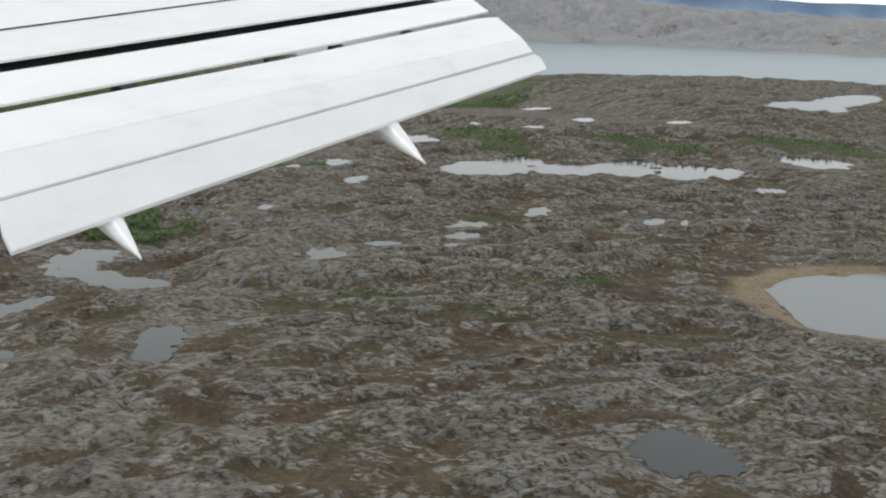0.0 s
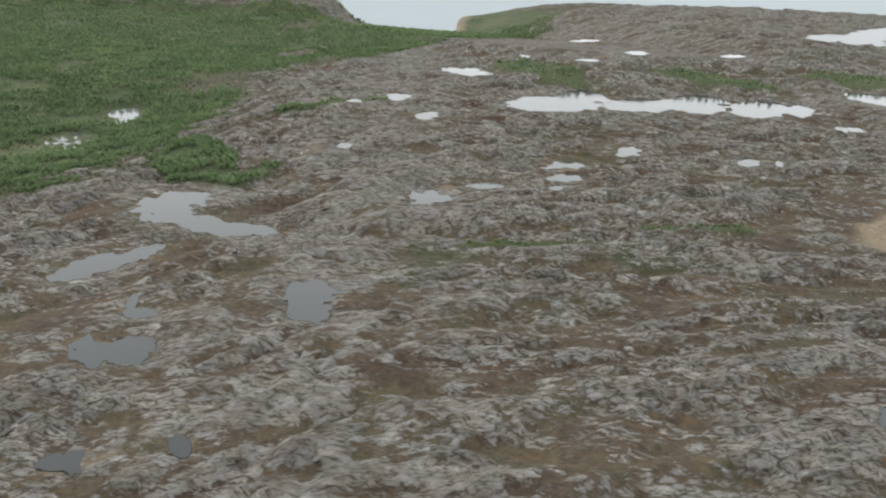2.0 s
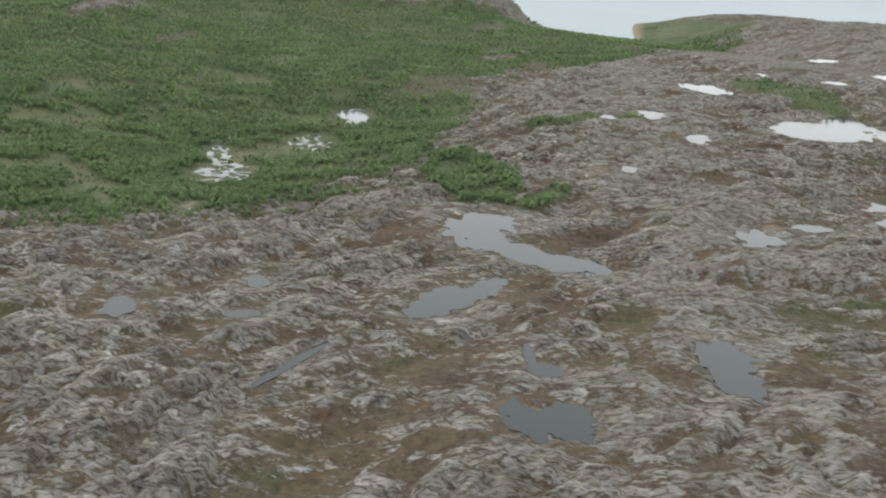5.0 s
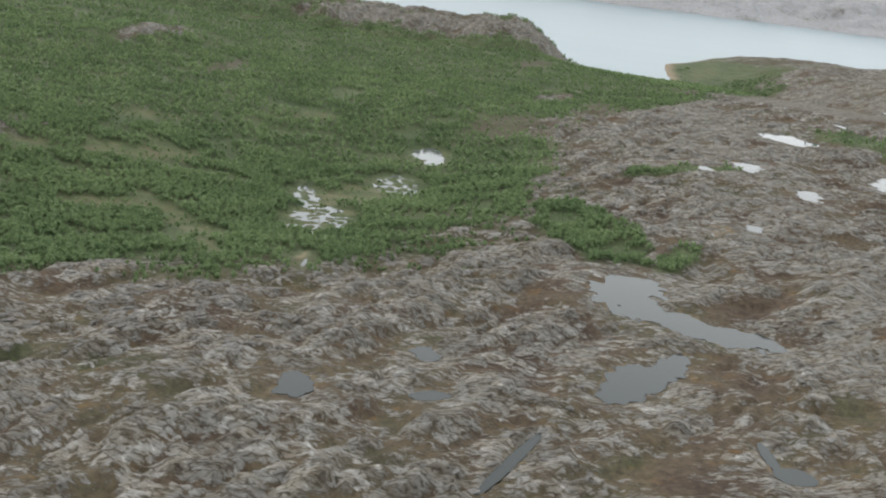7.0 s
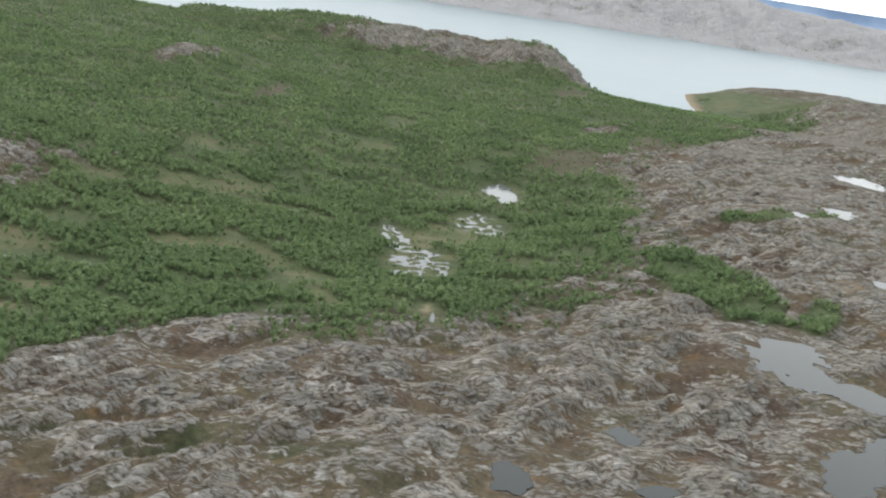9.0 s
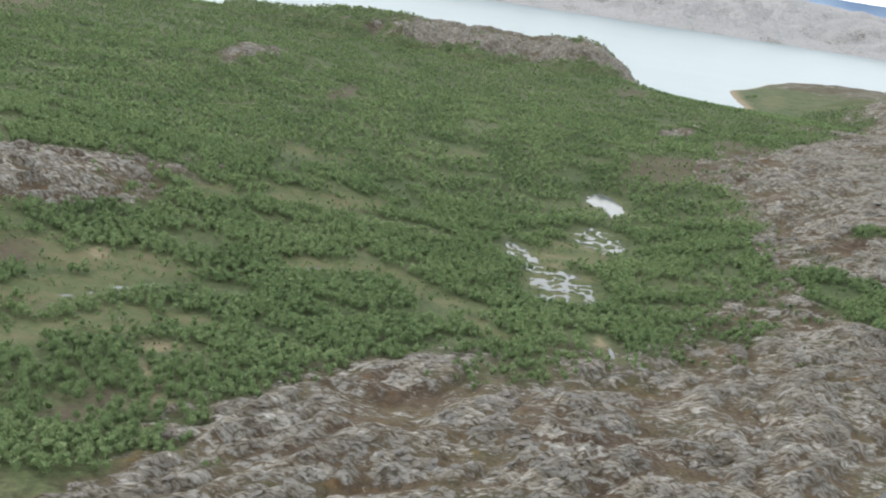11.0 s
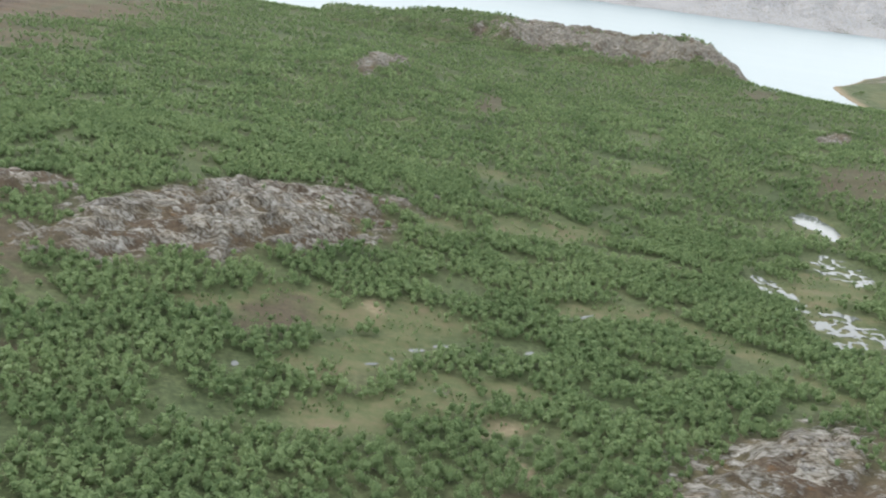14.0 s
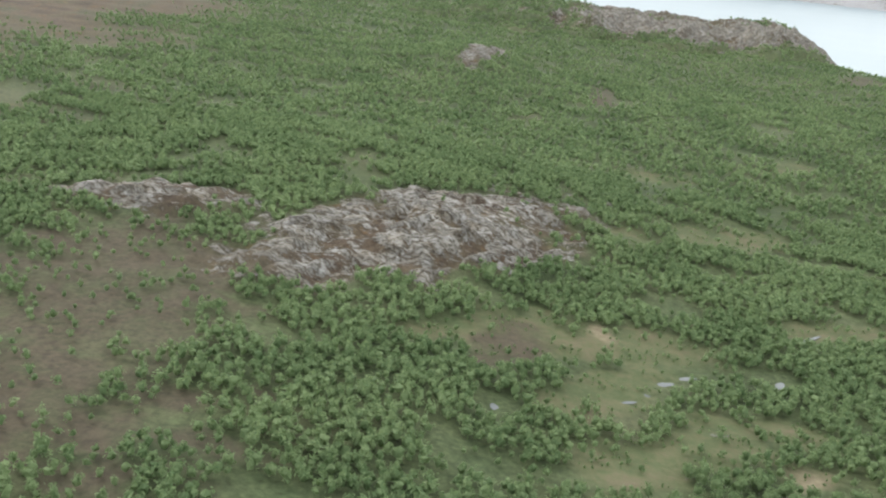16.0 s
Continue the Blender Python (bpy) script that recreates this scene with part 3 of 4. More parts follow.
i = np.arange(nx * ny).reshape(ny, nx)
quads = np.stack([i[:-1, :-1], i[:-1, 1:], i[1:, 1:], i[1:, :-1]], -1).reshape(-1, 4)
ground_mesh = mesh_from("ground", PLAN * np.stack([fx, fy, Z], -1), quads, GROUND)

# meadows and bogs of yellow grass; peat and dry brown heath
MEADOWS = [(-577, 846, 48, 22, 47), (-618, 961, 34, 15, 41), (-652, 646, 42, 20, 24), (-702, 637, 33, 19, 43), (-628, 566, 28, 14, 28), (-600, 555, 10, 6, 27), (-559, 714, 30, 9, 30), (-496, 698, 52, 11, 130), (-463, 644, 24, 8, 125),
           (-404, 822, 50, 27, 76), (-415, 738, 36, 24, 80), (-495, 1074, 27, 11, 44), (-662, 603, 46, 14, 59), (-659, 545, 28, 15, 45), (-610, 590, 25, 13, 9), (-646, 795, 22, 12, 85), (-542, 712, 24, 8, 30), (-738, 615, 16, 9, 42),
           (-365, 985, 42, 18, 82), (96, 2247, 110, 24, 73), (-225, 1962, 48, 22, 15)]
PEAT = [(-301, 1117, 66, 34, 69), (-190, 1301, 66, 30, 85), (-271, 1687, 60, 26, 68), (-598, 486, 17, 10, 73), (-645, 1292, 90, 14, 88), (-866, 605, 80, 52, 99),
        (-880, 500, 90, 60, 0), (-585, 510, 30, 2.6, 118), (-508, 590, 32, 1.5, 86), (360, 2640, 150, 50, 45), (-703, 622, 28, 13, 77)]
SAND = [(274, 562, 92, 74, 20)]
# trodden tan earth: a path down to the wood, and bare places
EARTH = [(-591, 522, 16, 2.4, 118), (-577, 496, 15, 2.8, 118), (-600, 551, 9, 5, 50), (-686, 682, 6, 4, 92), (-665, 655, 9, 4, 102), (-402, 632, 12, 2.6, 90), (-620, 690, 8, 2, 30)]


def covers(x, y, z):
    k = np.maximum(knobbly(x, y, broad(x, y)), spots(x, y, SPIT_ROCKS))
    rock_tops = where(k > 0, blocks, x, y)
    bare = np.clip(0.27 + 0.05 * where(k > 0, relief, x, y) + 0.52 * rock_tops + 0.14 * NC.fbm(x / 35, y / 30, 2), 0.02, 1) * (1 - 0.55 * spots(x, y, HEATH, 0.45))
    bare = np.maximum(bare, (0.27 + 0.42 * rock_tops + 0.14 * NC.fbm(x / 18, y / 14, 2)) * spots(x, y, ROCK_SPOTS + SPIT_ROCKS, 0.4))
    bare = np.maximum(bare, (0.66 + 0.22 * NA.fbm(x / 50, y / 40, 3)) * spots(x, y, CRAGS, 0.3))
    meadow, peat = spots(x, y, MEADOWS), spots(x, y, PEAT)
    far = smooth(3000, 4300, y)
    wood = (1 - k) * (1 - far) * smooth(-1300, -1000, x + 130 * NC.fbm(x / 160, y / 160, 3)) + far * smooth(0.0, 0.4, NC.fbm(x / 130, y / 80, 3))
    return np.clip(wood, 0, 1), np.clip(np.maximum(k * bare * (1 - far), far * (0.70 + 0.30 * where(far > 0, blocks, x, y, 5) + 0.3 * NA.fbm(x / 150, y / 110, 4))) * (1 - 0.9 * peat), 0, 1), meadow * (1 - far), peat


wood, rocky, meadow, peat = covers(fx, fy, Z)
beach = np.where((Z < 3) & (fy > 2000) & (fy < 3000), smooth(1.7, 0.7, Z), 0)
ring = np.maximum(beach, smooth(1.15, 0.95, ellipse(fx, fy, SAND[0]) + 0.08 * NB.fbm(fx / 20, fy / 20, 2)))
rim = 0 * fx  # washed gravel round the tarns
for pond in [p for p in PONDS if p[0] > 60]:
    ex, ey, er = pond[1][0], pond[1][1], 140
    near = (np.abs(fx - ex) < er) & (np.abs(fy - ey) < er)
    d = pond_reach(fx[near], fy[near], pond)
    rim[near] = np.maximum(rim[near], 0.6 * smooth(2.6, 0.6, d) * smooth(0.1, 0.5, NC.fbm(fx[near] / 9, fy[near] / 9, 2) + 0.35))
ring = np.maximum(np.maximum(ring, rim), 0.75 * spots(fx, fy, EARTH, 0.5))
attr = ground_mesh.attributes.new("cover", "FLOAT_COLOR", "POINT")
attr.data.foreach_set("color", np.stack([wood, rocky * (1 - ring), meadow * (1 - ring), np.ones_like(wood)], -1).astype(np.float32).ravel())
attr = ground_mesh.attributes.new("dry", "FLOAT", "POINT")
attr.data.foreach_set("value", peat.astype(np.float32))
# "pale" sets how much haze is painted into the land beyond the fjord
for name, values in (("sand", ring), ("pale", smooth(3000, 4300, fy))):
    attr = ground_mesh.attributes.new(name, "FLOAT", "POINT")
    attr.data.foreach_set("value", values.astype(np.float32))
attr = ground_mesh.attributes.new("bend", "FLOAT", "POINT")
attr.data.foreach_set("value", bend(fx + 30 * NA.one(fx / 70, fy / 70)).astype(np.float32))
ground = tagged(new("ground", ground_mesh), "brown heath, bare grey rock and green valley floor", "ground", kind="structure")


# ---- water ----
def sheet(name, x0, y0, x1, y1, z, mat):
    v = PLAN * np.array([(x0, y0, z), (x1, y0, z), (x1, y1, z), (x0, y1, z)], float)
    return new(name, mesh_from(name, v, np.array([[0, 1, 2, 3]]), mat, False))


tagged(sheet("water", -5000, 1980, 3600, 4700, 0.0, FJORD), "pale grey fjord reflecting an overcast sky", "water", kind="structure")


def tarn(pond):
    """A still sheet with the pond's own ragged outline."""
    small = min(e[3] for e in pond[1:]) <= 5 or pond in BOGS  # shallow pools stand level with the grass
    far = pond[1][1] > 900
    step = min(max(min(e[3] for e in pond[1:]) / 6, 0.5), 1.1 if not far else 2.2)
    reach = max(e[2] for e in pond[1:]) * 1.6 + 6
    xs = np.arange(min(e[0] for e in pond[1:]) - reach, max(e[0] for e in pond[1:]) + reach, step)
    ys = np.arange(min(e[1] for e in pond[1:]) - reach, max(e[1] for e in pond[1:]) + reach, step)
    px, py = [v.ravel() for v in np.meshgrid(xs, ys)]
    d = pond_reach(px, py, pond)
    for e in ISLETS:
        if far and pond[1][0] < 60:
            d = np.maximum(d, (1 - ellipse(px, py, e)) * e[3])
    gx, gy = [(pond_reach(px + a, py + b, pond) - pond_reach(px - a, py - b, pond)) / 0.4 for a, b in ((0.2, 0), (0, 0.2))]
    wet = (d < 0).reshape(len(ys), len(xs))
    cell = wet[:-1, :-1] | wet[1:, :-1] | wet[:-1, 1:] | wet[1:, 1:]
    pull = np.where(d > 0, np.minimum(d / np.maximum(gx ** 2 + gy ** 2, 0.15), 1.2 * step), 0)  # draw the outer corners in to the rim
    px, py = px - pull * gx, py - pull * gy
    at = np.arange(len(d)).reshape(wet.shape)
    quad = np.stack([at[:-1, :-1], at[:-1, 1:], at[1:, 1:], at[1:, :-1]], -1)[cell]
    used, quad = np.unique(quad, return_inverse=True)
    level = pond[0] + ((0.42 if pond[0] < 52 else 0.28) if small else 0.06)
    v = PLAN * np.stack([px[used], py[used], np.full(len(used), level)], -1)
    return new("tarn", mesh_from("tarn", v, quad.reshape(-1, 4), RUFFLED if max(e[2] for e in pond[1:]) > 70 else BOG if pond[0] < 52 else TARN, False))


for pond in PONDS:
    big = max(e[2] for e in pond[1:])
    label = ("wide tarn with a tan gravel shore" if big > 70 else "long tarn on the rocky plateau mirroring a pale sky" if len(pond) > 4
             else "still mountain tarn among bare grey rocks" if big > 18 else "shallow bog pool in the green valley" if pond[0] < 52 else "small rain pool in a hollow of the heath")
    tagged(tarn(pond), label, "pond", "tarns and pools", "structure")

# ---- far fells ----
a = np.arange(-5600, 4400, 40.0)
crest = 213 + 7 * NA.fbm(a / 500, a * 0 + 5.5, 4)
fv = PLAN * np.concatenate([np.stack([a, 6160 + 0 * a, 0 * a + 60], -1), np.stack([a, 6190 + 0 * a, crest], -1)])
k = np.arange(len(a) - 1)
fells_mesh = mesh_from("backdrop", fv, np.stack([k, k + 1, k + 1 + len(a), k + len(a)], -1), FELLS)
tagged(new("backdrop", fells_mesh), "low fells on the horizon, painted in hazy blue", "mountains", kind="structure")


# ---- woods, boulders ----
ICO = bmesh.new()
bmesh.ops.create_icosphere(ICO, subdivisions=1, radius=1.0)
ICO_V = np.array([v.co[:] for v in ICO.verts])
ICO_F = np.array([[v.index for v in f.verts] for f in ICO.faces])
ICO.free()


def lumps(centres, radii, squash, turns, rng, rough=0.38):
    """Uneven lumps, one for each centre: radii along x, y and z, turned about z."""
    n, m = len(centres), len(ICO_V)
    v = ICO_V[None] * (1 + rough * rng.standard_normal((n, m, 1)).clip(-1.6, 1.6))
    v = v * radii[:, None, :] * squash[:, None, :]
    c, s = np.cos(turns)[:, None], np.sin(turns)[:, None]
    v = np.stack([v[..., 0] * c - v[..., 1] * s, v[..., 0] * s + v[..., 1] * c, v[..., 2]], -1) + centres[:, None, :]
    f = ICO_F[None] + (np.arange(n) * m)[:, None, None]
    return v.reshape(-1, 3), f.reshape(-1, 3)


def leaf_clumps(base, tall, count, leaf, rng):
    """Ragged crowns over the trees' feet: leafy sprays on four uneven lobes, round a small inner mass."""
    n, k = len(tall), 4
    turn = rng.random((n, k)) * 2 * np.pi
    off = rng.uniform(0.05, 0.27, (n, k))
    lobes = np.stack([off * np.cos(turn), off * np.sin(turn), rng.uniform(0.36, 0.74, (n, k))], -1)
    lobes[:, 0] *= np.array([0.4, 0.4, 1])
    lobes[:, 0, 2] += 0.12
    size = rng.uniform(0.17, 0.29, (n, k))
    own = rng.integers(0, k, (n, count))
    row = np.arange(n)[:, None]
    a, u = rng.random((n, count)) * 2 * np.pi, rng.uniform(-0.7, 1, (n, count))
    side = np.sqrt(1 - u * u)
    out = np.stack([side * np.cos(a), side * np.sin(a), u], -1)
    c = lobes[row, own] + out * (size[row, own] * rng.uniform(0.5, 1.25, (n, count)))[..., None]
    c = c * tall[:, None, None] + base[:, None, :]
    face = 0.7 * out + np.array([0, 0, 0.35]) + rng.standard_normal((n, count, 3)) * 0.45
    face /= np.linalg.norm(face, axis=-1, keepdims=True)
    tri = rng.standard_normal((n, count, 3, 3))
    tri -= 0.75 * (tri * face[:, :, None, :]).sum(-1, keepdims=True) * face[:, :, None, :]
    tri /= np.linalg.norm(tri, axis=-1, keepdims=True)
    v = c[:, :, None, :] + tri * (leaf * tall[:, None, None, None] * rng.uniform(0.6, 1.3, (n, count, 1, 1)))
    core = np.stack([0.25 * tall, 0.25 * tall, 0.30 * tall], -1)
    lv, lf = lumps(base + np.stack([0 * tall, 0 * tall, 0.50 * tall], -1), core, np.ones_like(core), rng.random(n) * 6, rng, 0.3)
    return np.concatenate([v.reshape(-1, 3), lv]), np.concatenate([np.arange(n * count * 3).reshape(-1, 3), lf + n * count * 3])


SPIT_TREES = [(60, 2275, 26, 9, 60), (155, 2350, 42, 16, 50), (120, 2420, 20, 8, 40)]


def wood_density(x, y):
    """0 to 1: how close the birches stand."""
    z = height(x, y)
    green, rock, meadow, peat = covers(x, y, z)
    wet = water_gap(x, y, 16)
    clump = smooth(-0.22, 0.10, NB.fbm(x / 46, y / 30, 4) + 0.24)
    return np.maximum(green, spots(x, y, SPIT_TREES)) * (1 - 0.88 * meadow) * (1 - 0.8 * peat) * smooth(3, 12, wet) * (z > 1.5) * (1 - smooth(0, 40, x) * smooth(1950, 2100, y) * (1 - spots(x, y, SPIT_TREES))) * (1 - 0.55 * smooth(-150, -60, x) * smooth(1300, 1200, y)) * (0.16 + 0.84 * clump) * smooth(0.6, 0.2, rock), z


def scatter(x0, y0, x1, y1, gap, rng):
    xs, ys = np.meshgrid(np.arange(x0, x1, gap), np.arange(y0, y1, gap))
    x, y = xs.ravel() + rng.uniform(-0.6, 0.6, xs.size) * gap, ys.ravel() + rng.uniform(-0.6, 0.6, xs.size) * gap
    d, z = wood_density(x, y)
    keep = rng.uniform(0, 1, len(x)) < d * 1.15
    return x[keep] * PLAN, y[keep] * PLAN, z[keep] * PLAN, d[keep]


SINGLE = (-655, 462, -560, 540)  # stretch of the plan in which every birch is a tree of its own


def woods(name, strips, per, leaf, size, label, seed):
    rng = np.random.default_rng(seed)
    vs, fs, base = [], [], 0
    for x0, y0, x1, y1, gap in strips:
        x, y, z, d = scatter(x0, y0, x1, y1, gap, rng)
        out = ~((x > SINGLE[0] * PLAN) & (x < SINGLE[2] * PLAN) & (y > SINGLE[1] * PLAN) & (y < SINGLE[3] * PLAN))
        x, y, z, d = x[out], y[out], z[out], d[out]
        tall = size * (0.45 + 0.4 * d + 0.45 * rng.random(len(x)))
        v, f = leaf_clumps(np.stack([x, y, z], -1), tall, per, leaf, rng)
        vs.append(v), fs.append(f + base)
        base += len(v)
    me = mesh_from(name, np.concatenate(vs), np.concatenate(fs), LEAVES, False)
    tagged(new(name, me), label, "woodland", kind="stuff")


woods("birch_wood", [(-1050, 430, -180, 920, 3.6)], 52, 0.135, 4.1, "dense green mountain birch scrub filling the valley floor", 5)
woods("distant_birch_wood", [(-1250, 920, 480, 1450, 5.6), (-1200, 1450, 420, 2300, 7.4)], 12, 0.27, 4.2, "green birch woodland running down to the fjord", 6)
woods("plateau_scrub", [(-180, 440, 480, 920, 3.4)], 26, 0.2, 2.6, "low dark green scrub in the clefts of the plateau", 7)


def meadow_scrub(box, gap, seed):
    rng = np.random.default_rng(seed)
    xs, ys = np.meshgrid(np.arange(box[0], box[2], gap), np.arange(box[1], box[3], gap))
    x, y = xs.ravel() + rng.uniform(-0.6, 0.6, xs.size) * gap, ys.ravel() + rng.uniform(-0.6, 0.6, xs.size) * gap
    keep = (rng.random(len(x)) < 0.75 * spots(x, y, MEADOWS) * smooth(-0.15, 0.4, NC.fbm(x / 17, y / 12, 3))) & (water_gap(x, y, 9) > 1.5)
    x, y = x[keep], y[keep]
    base = PLAN * np.stack([x, y, height(x, y)], -1)
    v, f = leaf_clumps(base, rng.uniform(0.5, 1.7, len(x)), 16, 0.24, rng)
    tagged(new("meadow_scrub", mesh_from("meadow_scrub", v, f, LEAVES, False)), "low willow scrub and tussocks in the open grass", "shrubs", kind="stuff")


meadow_scrub((-780, 520, -340, 1000), 2.6, 15)


def slabs(name, box, gap, seed, label):
    rng = np.random.default_rng(seed)
    xs, ys = np.meshgrid(np.arange(box[0], box[2], gap), np.arange(box[1], box[3], gap))
    x, y = xs.ravel() + rng.uniform(-0.5, 0.5, xs.size) * gap, ys.ravel() + rng.uniform(-0.5, 0.5, xs.size) * gap
    z = height(x, y)
    green, rock, meadow, peat = covers(x, y, z)
    wet = water_gap(x, y, 9)
    keep = (rng.random(len(x)) < 0.9 * (rock - 0.38)) & (wet > 0.5)
    x, y, z = x[keep] * PLAN, y[keep] * PLAN, z[keep] * PLAN
    long = gap * PLAN * rng.lognormal(-1.35, 0.5, len(x)).clip(0.10, 0.42)
    turn = radians(14) + radians(38) * bend(x / PLAN) + 0.7 * NC.one(x / 80, y / 80) + rng.normal(0, 0.25, len(x))
    r = np.stack([long, long * rng.uniform(0.3, 0.55, len(x)), long * rng.uniform(0.08, 0.18, len(x))], -1)
    v, f = lumps(np.stack([x, y, z + 0.1 * r[:, 2]], -1), r, np.ones_like(r), turn, rng, 0.3)
    tagged(new(name, mesh_from(name, v, f, STONE, False)), label, "rocks", kind="stuff")


slabs("rock_slabs", (-640, 262, 420, 800), 6.5, 8, "pale grey lichened rock slabs lying in brown heath")
slabs("distant_rock_slabs", (-420, 800, 560, 1400), 11, 9, "grey rock outcrops on the far side of the plateau")
slabs("knoll_rock_slabs", (-930, 640, -640, 830), 6.0, 10, "pale rock slabs on a knoll above the birches")


def part(name, bm, mat, parent, label=""):
    me = bpy.data.meshes.new(name)
    bm.to_mesh(me)
    bm.free()
    me.materials.append(mat)
    ob = new(name, me)
    ob.parent = parent
    return tagged(ob, label)


# ---- the birches nearest the way, each a tree ----
def bark_material():
    m, n, l, b = material("birch_bark")
    co = n.new("ShaderNodeTexCoord").outputs["Object"]
    t = add(n, "ShaderNodeTexNoise", Scale=9.0, Detail=4.0)
    l.new(co, t.inputs["Vector"])
    r = ramp(n, [(0.4, (0.06, 0.05, 0.045)), (0.55, (0.36, 0.34, 0.31))])
    l.new(t.outputs["Fac"], r.inputs[0])
    l.new(r.outputs[0], b.inputs["Base Color"])
    b.inputs["Roughness"].default_value = 0.8
    return m


BARK = bark_material()


def limb(bm, a, b, ra, rb, sides=6):
    """A tapered round limb from a to b."""
    a, b = Vector(a), Vector(b)
    q = (b - a).to_track_quat("Z", "Y")
    rings = []
    for p, r in ((a, ra), (b, rb)):
        rings.append([bm.verts.new(p + q @ Vector((r * math.cos(2 * math.pi * k / sides), r * math.sin(2 * math.pi * k / sides), 0))) for k in range(sides)])
    for k in range(sides):
        bm.faces.new((rings[0][k], rings[0][(k + 1) % sides], rings[1][(k + 1) % sides], rings[1][k]))


def birch(seed):
    rng = np.random.default_rng(seed)
    tree = tagged(new("birch_tree"), "low mountain birch with a full green crown", "tree", "birches on the valley slope")
    bm = bmesh.new()
    limb(bm, (0, 0, -0.3), (0.1, 0.05, 1.4), 0.11, 0.075)
    limb(bm, (0.1, 0.05, 1.4), (0.0, 0.15, 2.9), 0.075, 0.03)
    ends = [(0.0, 0.1, 2.9)]
    for k in range(5):
        a = 6.28 * (k + rng.random() * 0.6) / 5
        end = (1.1 * math.cos(a), 1.1 * math.sin(a), 1.7 + 0.8 * rng.random())
        limb(bm, (0.07, 0.05, 0.8 + 0.25 * k), end, 0.05, 0.018, 4)
        ends.append(end)
    part("trunk", bm, BARK, tree, "pale birch trunk with dark marks")
    v, f = leaf_clumps(np.zeros((1, 3)), np.array([4.0]), 190, 0.085, rng)
    crown = new("crown", mesh_from("crown", v, f, LEAVES, False))
    crown.parent = tree
    return tree


def plant_singles():
    rng = np.random.default_rng(77)
    xs, ys, zs, ds = scatter(SINGLE[0], SINGLE[1], SINGLE[2], SINGLE[3], 4.1, rng)
    pick = rng.permutation(len(xs))[:290]
    kinds = [birch(s) for s in (1, 2, 3, 4)]
    for k, q in enumerate(pick):
        m = pose(xs[q], ys[q], zs[q], 0, 0, rng.uniform(0, 360)) @ Matrix.Scale(rng.uniform(0.85, 1.35), 4)
        if k < 4:
            kinds[k].matrix_basis = m
        else:
            copy = copy_thing(kinds[k % 4], m)
            copy.matrix_basis = m


plant_singles()


# ---- rock slabs beside the way, each a piece of the ground ----
def lay_slabs():
    rng = np.random.default_rng(123)
    kinds = []
    for k in range(6):
        r = np.array([[1.0, rng.uniform(0.4, 0.65), rng.uniform(0.14, 0.24)]])
        v, f = lumps(np.zeros((1, 3)), r, np.ones((1, 3)), np.zeros(1), rng, 0.22)
        kinds.append(mesh_from("rock_slab", v, f, STONE, False))
    x, y = rng.uniform(-500, -380, 1400), rng.uniform(425, 560, 1400)
    z = height(x, y)
    rock = covers(x, y, z)[1]
    keep = np.flatnonzero(rock > 0.55)[:240]
    for k, q in enumerate(keep):
        slab = new("rock_slab", kinds[k % 6])
        slab.parent = ground
        size = rng.uniform(0.7, 1.9)
        slab.matrix_basis = pose(x[q] * PLAN, y[q] * PLAN, z[q] * PLAN + 0.02, rng.uniform(-8, 8), rng.uniform(-8, 8), 50 + rng.normal(0, 18)) @ Matrix.Scale(size, 4)


lay_slabs()


def boulder(x, y, size, label, seed):
    rng = np.random.default_rng(seed)
    bm = bmesh.new()
    bmesh.ops.create_icosphere(bm, subdivisions=3, radius=1.0)
    for v in bm.verts:
        v.co *= 1 + 0.22 * noise.noise(v.co * 1.3 + Vector((seed, 0, 0))) + 0.08 * noise.noise(v.co * 4)
        v.co = Vector((v.co.x * size, v.co.y * size * 0.8, v.co.z * size * 0.65))
    me = bpy.data.meshes.new("boulder")
    bm.to_mesh(me)
    bm.free()
    me.materials.append(STONE)
    z = float(height(np.array([x]), np.array([y]))[0])
    ob = new("boulder", me)
    ob.matrix_basis = pose(x * PLAN, y * PLAN, z * PLAN + size * 0.35, 0, 0, rng.uniform(0, 360))
    tagged(ob, label, "boulder", "loose boulders")


boulder(-260, 436, 1.3, "pale boulder on the edge of a rocky gully", 1)
boulder(-686, 686, 1.8, "tan boulder among birches below a knoll", 2)


# ---- the outboard wing and its lowered flaps, where the flight begins ----
def paint_material():
    m, n, l, b = material("white_aircraft_paint")
    co = n.new("ShaderNodeTexCoord").outputs["Object"]
    t = add(n, "ShaderNodeTexNoise", Scale=3.0, Detail=6.0, Roughness=0.6)
    mp = n.new("ShaderNodeMapping")
    mp.inputs["Scale"].default_value = (0.5, 0.9, 1)
    l.new(co, mp.inputs["Vector"])
    l.new(mp.outputs[0], t.inputs["Vector"])
    r = ramp(n, [(0.30, (0.80, 0.795, 0.775)), (0.42, (0.86, 0.855, 0.84)), (0.60, (0.89, 0.885, 0.875))])
    l.new(t.outputs["Fac"], r.inputs[0])
    l.new(r.outputs[0], b.inputs["Base Color"])
    b.inputs["Roughness"].default_value = 0.32
    return m


def dark_material():
    m, n, l, b = material("dark_bare_metal")
    co = n.new("ShaderNodeTexCoord").outputs["Object"]
    t = add(n, "ShaderNodeTexNoise", Scale=12.0, Detail=4.0)
    l.new(co, t.inputs["Vector"])
    r = ramp(n, [(0.3, (0.025, 0.025, 0.026)), (0.7, (0.09, 0.09, 0.09))])
    l.new(t.outputs["Fac"], r.inputs[0])
    l.new(r.outputs[0], b.inputs["Base Color"])
    b.inputs["Roughness"].default_value, b.inputs["Metallic"].default_value = 0.55, 0.6
    return m


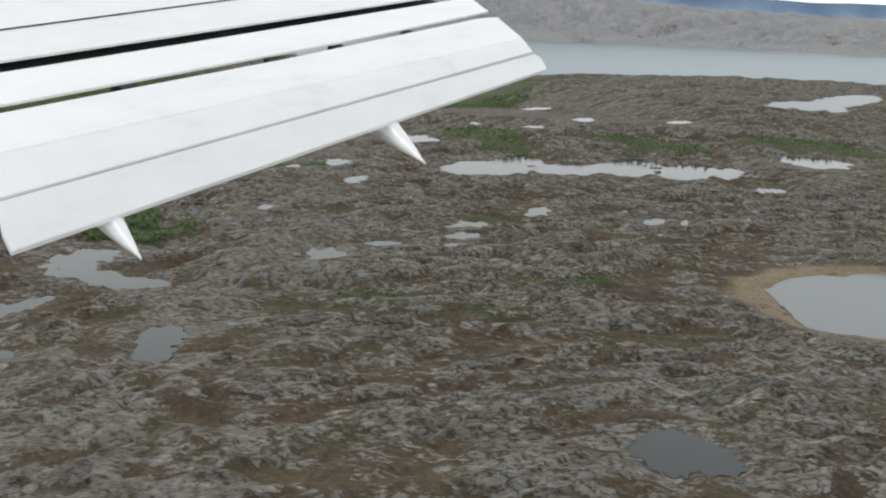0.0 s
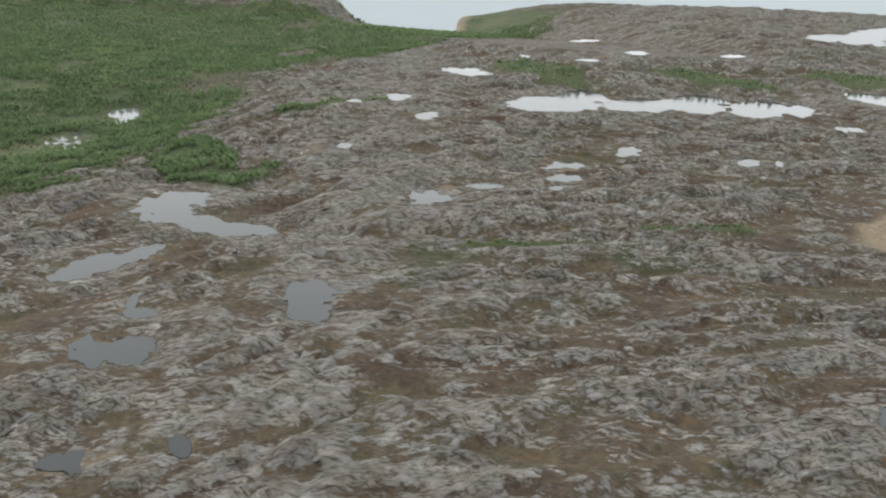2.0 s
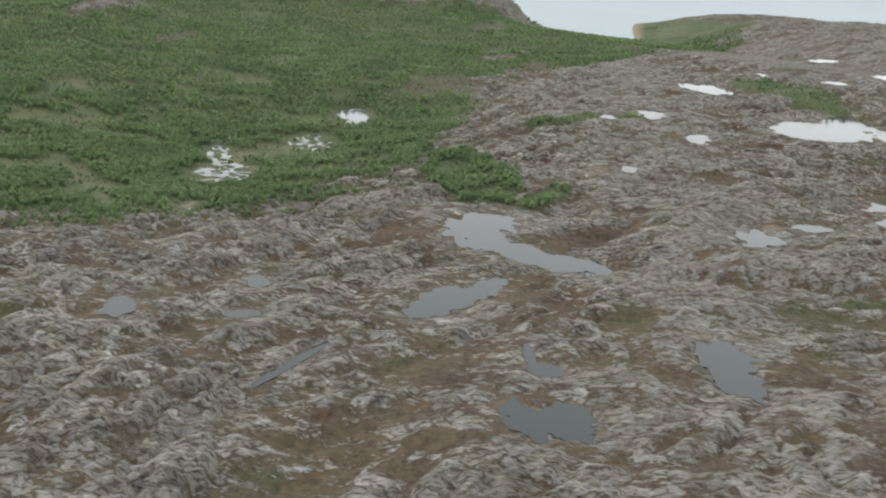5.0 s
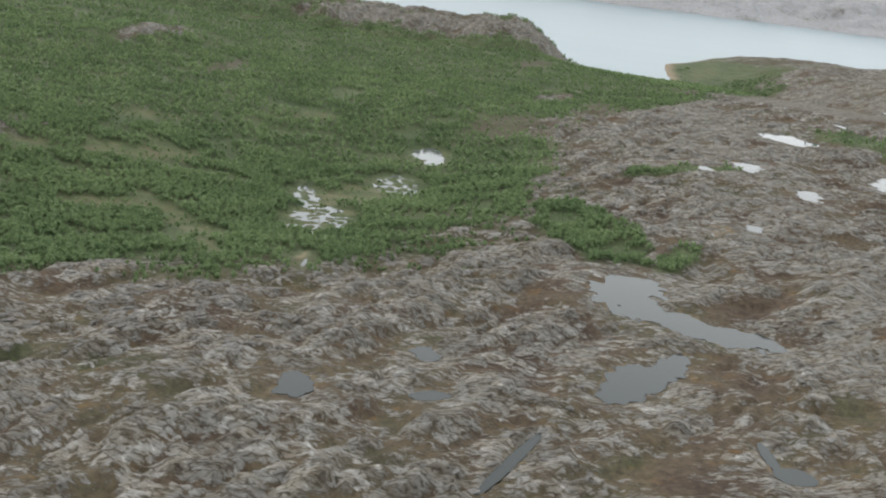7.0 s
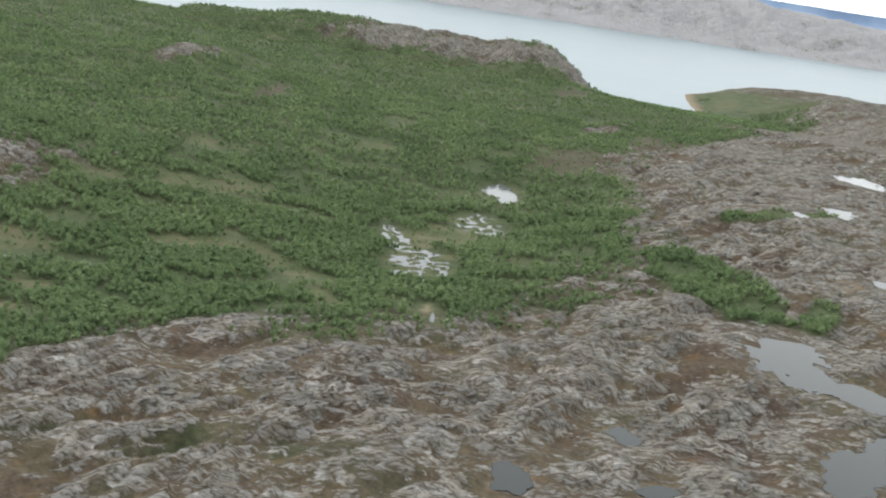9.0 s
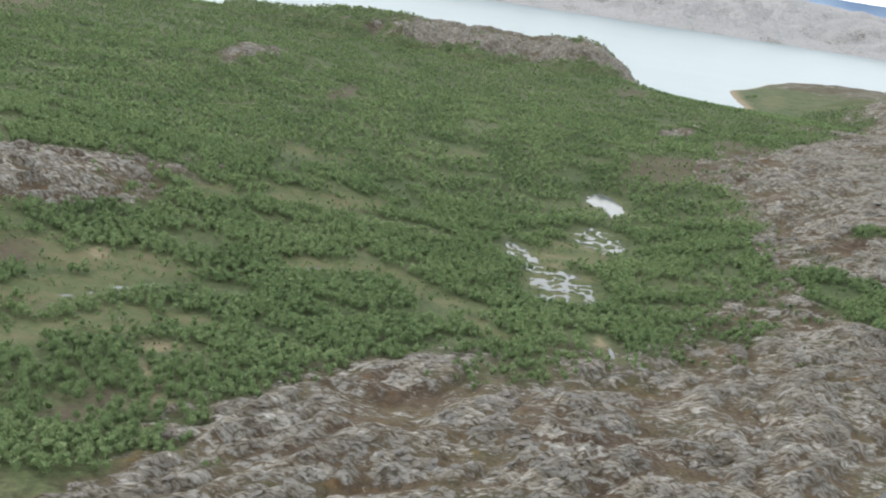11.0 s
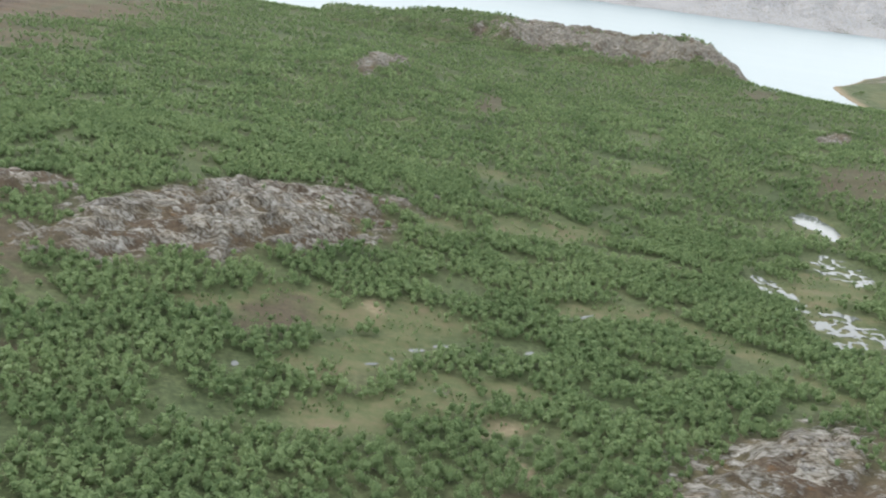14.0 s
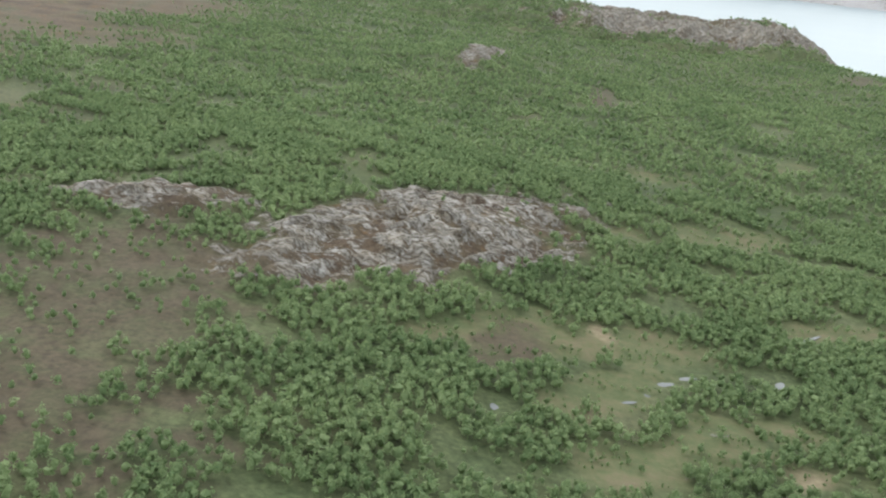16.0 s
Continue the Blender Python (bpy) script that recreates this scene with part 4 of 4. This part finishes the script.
PAINT, METAL = paint_material(), dark_material()


def plate(tops, thick):
    """A plate with rounded upper edges under one or more outlines (span, chord, height)."""
    bm = bmesh.new()
    for top in tops:
        up = [bm.verts.new(p) for p in top]
        lo = [bm.verts.new((p[0], p[1], p[2] - thick)) for p in top]
        faces = [bm.faces.new(up), bm.faces.new(lo[::-1])]
        for k in range(len(up)):
            j = (k + 1) % len(up)
            faces.append(bm.faces.new((up[j], up[k], lo[k], lo[j])))
        bmesh.ops.recalc_face_normals(bm, faces=faces)
        bmesh.ops.bevel(bm, geom=list(faces[0].edges), offset=0.010, segments=2, profile=0.6, affect="EDGES")
    return bm


def box_bm(u0, v0, u1, v1, z0, z1):
    bm = bmesh.new()
    bmesh.ops.create_cube(bm, size=1)
    for v in bm.verts:
        v.co = ((u0 + u1) / 2 + v.co.x * (u1 - u0), (v0 + v1) / 2 + v.co.y * (v1 - v0), (z0 + z1) / 2 + v.co.z * (z1 - z0))
    bmesh.ops.bevel(bm, geom=list(bm.edges), offset=0.006, segments=1, affect="EDGES")
    return bm


def fairing(u0, v0, z0, u1, v1, z1, r):
    """A slender bullet that tapers to its tip at (u1, v1, z1)."""
    bm = bmesh.new()
    a, b = Vector((u0, v0, z0)), Vector((u1, v1, z1))
    q = (b - a).to_track_quat("Z", "Y")
    rings = []
    for k in range(13):
        s = k / 12
        rad = max(r * (1 - s ** 1.25) ** 0.9, 0.006)
        rings.append([bm.verts.new(a.lerp(b, s) + q @ Vector((rad * math.cos(j * math.pi / 8), rad * math.sin(j * math.pi / 8), 0))) for j in range(16)])
    for g, h in zip(rings, rings[1:]):
        for j in range(16):
            bm.faces.new((g[j], g[(j + 1) % 16], h[(j + 1) % 16], h[j])).smooth = True
    bm.faces.new(rings[0][::-1])
    bm.faces.new(rings[-1])
    return bm


def wing():
    span, chord, up = Vector((0.5124, 0.8537, 0.0931)), Vector((-0.8334, 0.4682, 0.2936)), Vector((0.2071, -0.2280, 0.9514))
    root = tagged(new("aircraft_wing"), "white airliner wing with slotted flaps lowered and pointed fairings", "aircraft wing")
    m = Matrix.Identity(4)
    for k, axis in enumerate((span, chord, up)):
        for j in range(3):
            m[j][k] = axis[j]
    root.matrix_basis = Matrix.Translation((-2.221, 4.964, 200.113)) @ m
    part("wing_panel", plate([[(2.14, 4.97, 0), (9.68, 4.17, 0), (7.56, 2.0, 0), (1.51, 2.13, 0), (0.44, 2.13, 0)]], 0.022), PAINT, root, "white upper wing panel")
    part("spoiler_seam", box_bm(1.5, 2.62, 8.1, 2.64, 0.001, 0.006), METAL, root, "thin dark panel seam")
    part("flap_vane", plate([[(0.408, 2.078, -0.033), (1.424, 2.007, -0.025), (3.219, 1.951, -0.018), (7.586, 1.851, -0.005), (8.026, 1.863, -0.007), (7.513, 1.295, 0.063),
                              (4.549, 1.3, 0.063), (0.991, 1.428, 0.047), (0.042, 1.463, 0.043)]], 0.022), PAINT, root, "white narrow fore flap")
    part("main_flap", plate([[(-0.605, 0.378, 0.093), (0.199, 0.364, 0.091), (6.695, 0.259, 0.076), (6.878, 0.498, 0.11), (0.48, 0.745, 0.125), (-0.365, 0.775, 0.125)],
                             [(-0.365, 0.775, 0.125), (0.48, 0.745, 0.125), (6.878, 0.498, 0.11), (7.034, 0.691, 0.103), (7.34, 1.086, 0.089), (7.034, 1.145, 0.087), (3.568, 1.175, 0.086),
                              (0.87, 1.267, 0.083), (-0.065, 1.281, 0.083)]], 0.07), PAINT, root, "white main flap with a slight crease")
    part("aft_flap", plate([[(0.139, 0.318, 0.103), (6.652, 0.216, 0.070), (6.695, 0.140, 0.046), (6.576, -0.007, -0.002), (0.0, 0.0, 0.0), (0.036, 0.124, 0.04)]], 0.03), PAINT, root, "white trailing flap strip")
    # thin dark strip along the gap between main and aft flap
    part("flap_gap_strip", plate([[(0.15, 0.37, 0.06), (6.66, 0.26, 0.03), (6.65, 0.19, 0.03), (0.12, 0.29, 0.06)]], 0.01), METAL, root, "thin dark strip between the flaps")
    # added dark sheet that stands in for the shade inside the front slot
    part("slot_shade_sheet", plate([[(0.55, 3.10, -0.09), (7.7, 2.70, -0.09), (7.5, 1.95, -0.09), (0.40, 2.10, -0.09)]], 0.01), METAL, root, "dark sheet added under the wing as shade in the slot")
    for u, v in ((1.95, 1.40), (3.55, 1.30), (4.45, 1.29), (5.65, 1.26)):
        part("flap_bracket", box_bm(u, v - 0.06, u + 0.16, v + 0.06, -0.08, 0.03), METAL, root, "dark metal bracket in the flap slot")
    part("flap_track", box_bm(3.65, 1.20, 4.50, 1.40, -0.10, -0.06), METAL, root, "dark track under the slot")
    for f in ((0.90, 0.40, -0.16, 0.50, -0.43, 0.0, 0.105), (4.02, 0.50, -0.20, 3.18, -0.62, 0.0, 0.14)):
        part("fairing", fairing(*f), PAINT, root, "pointed light grey flap track fairing")


wing()
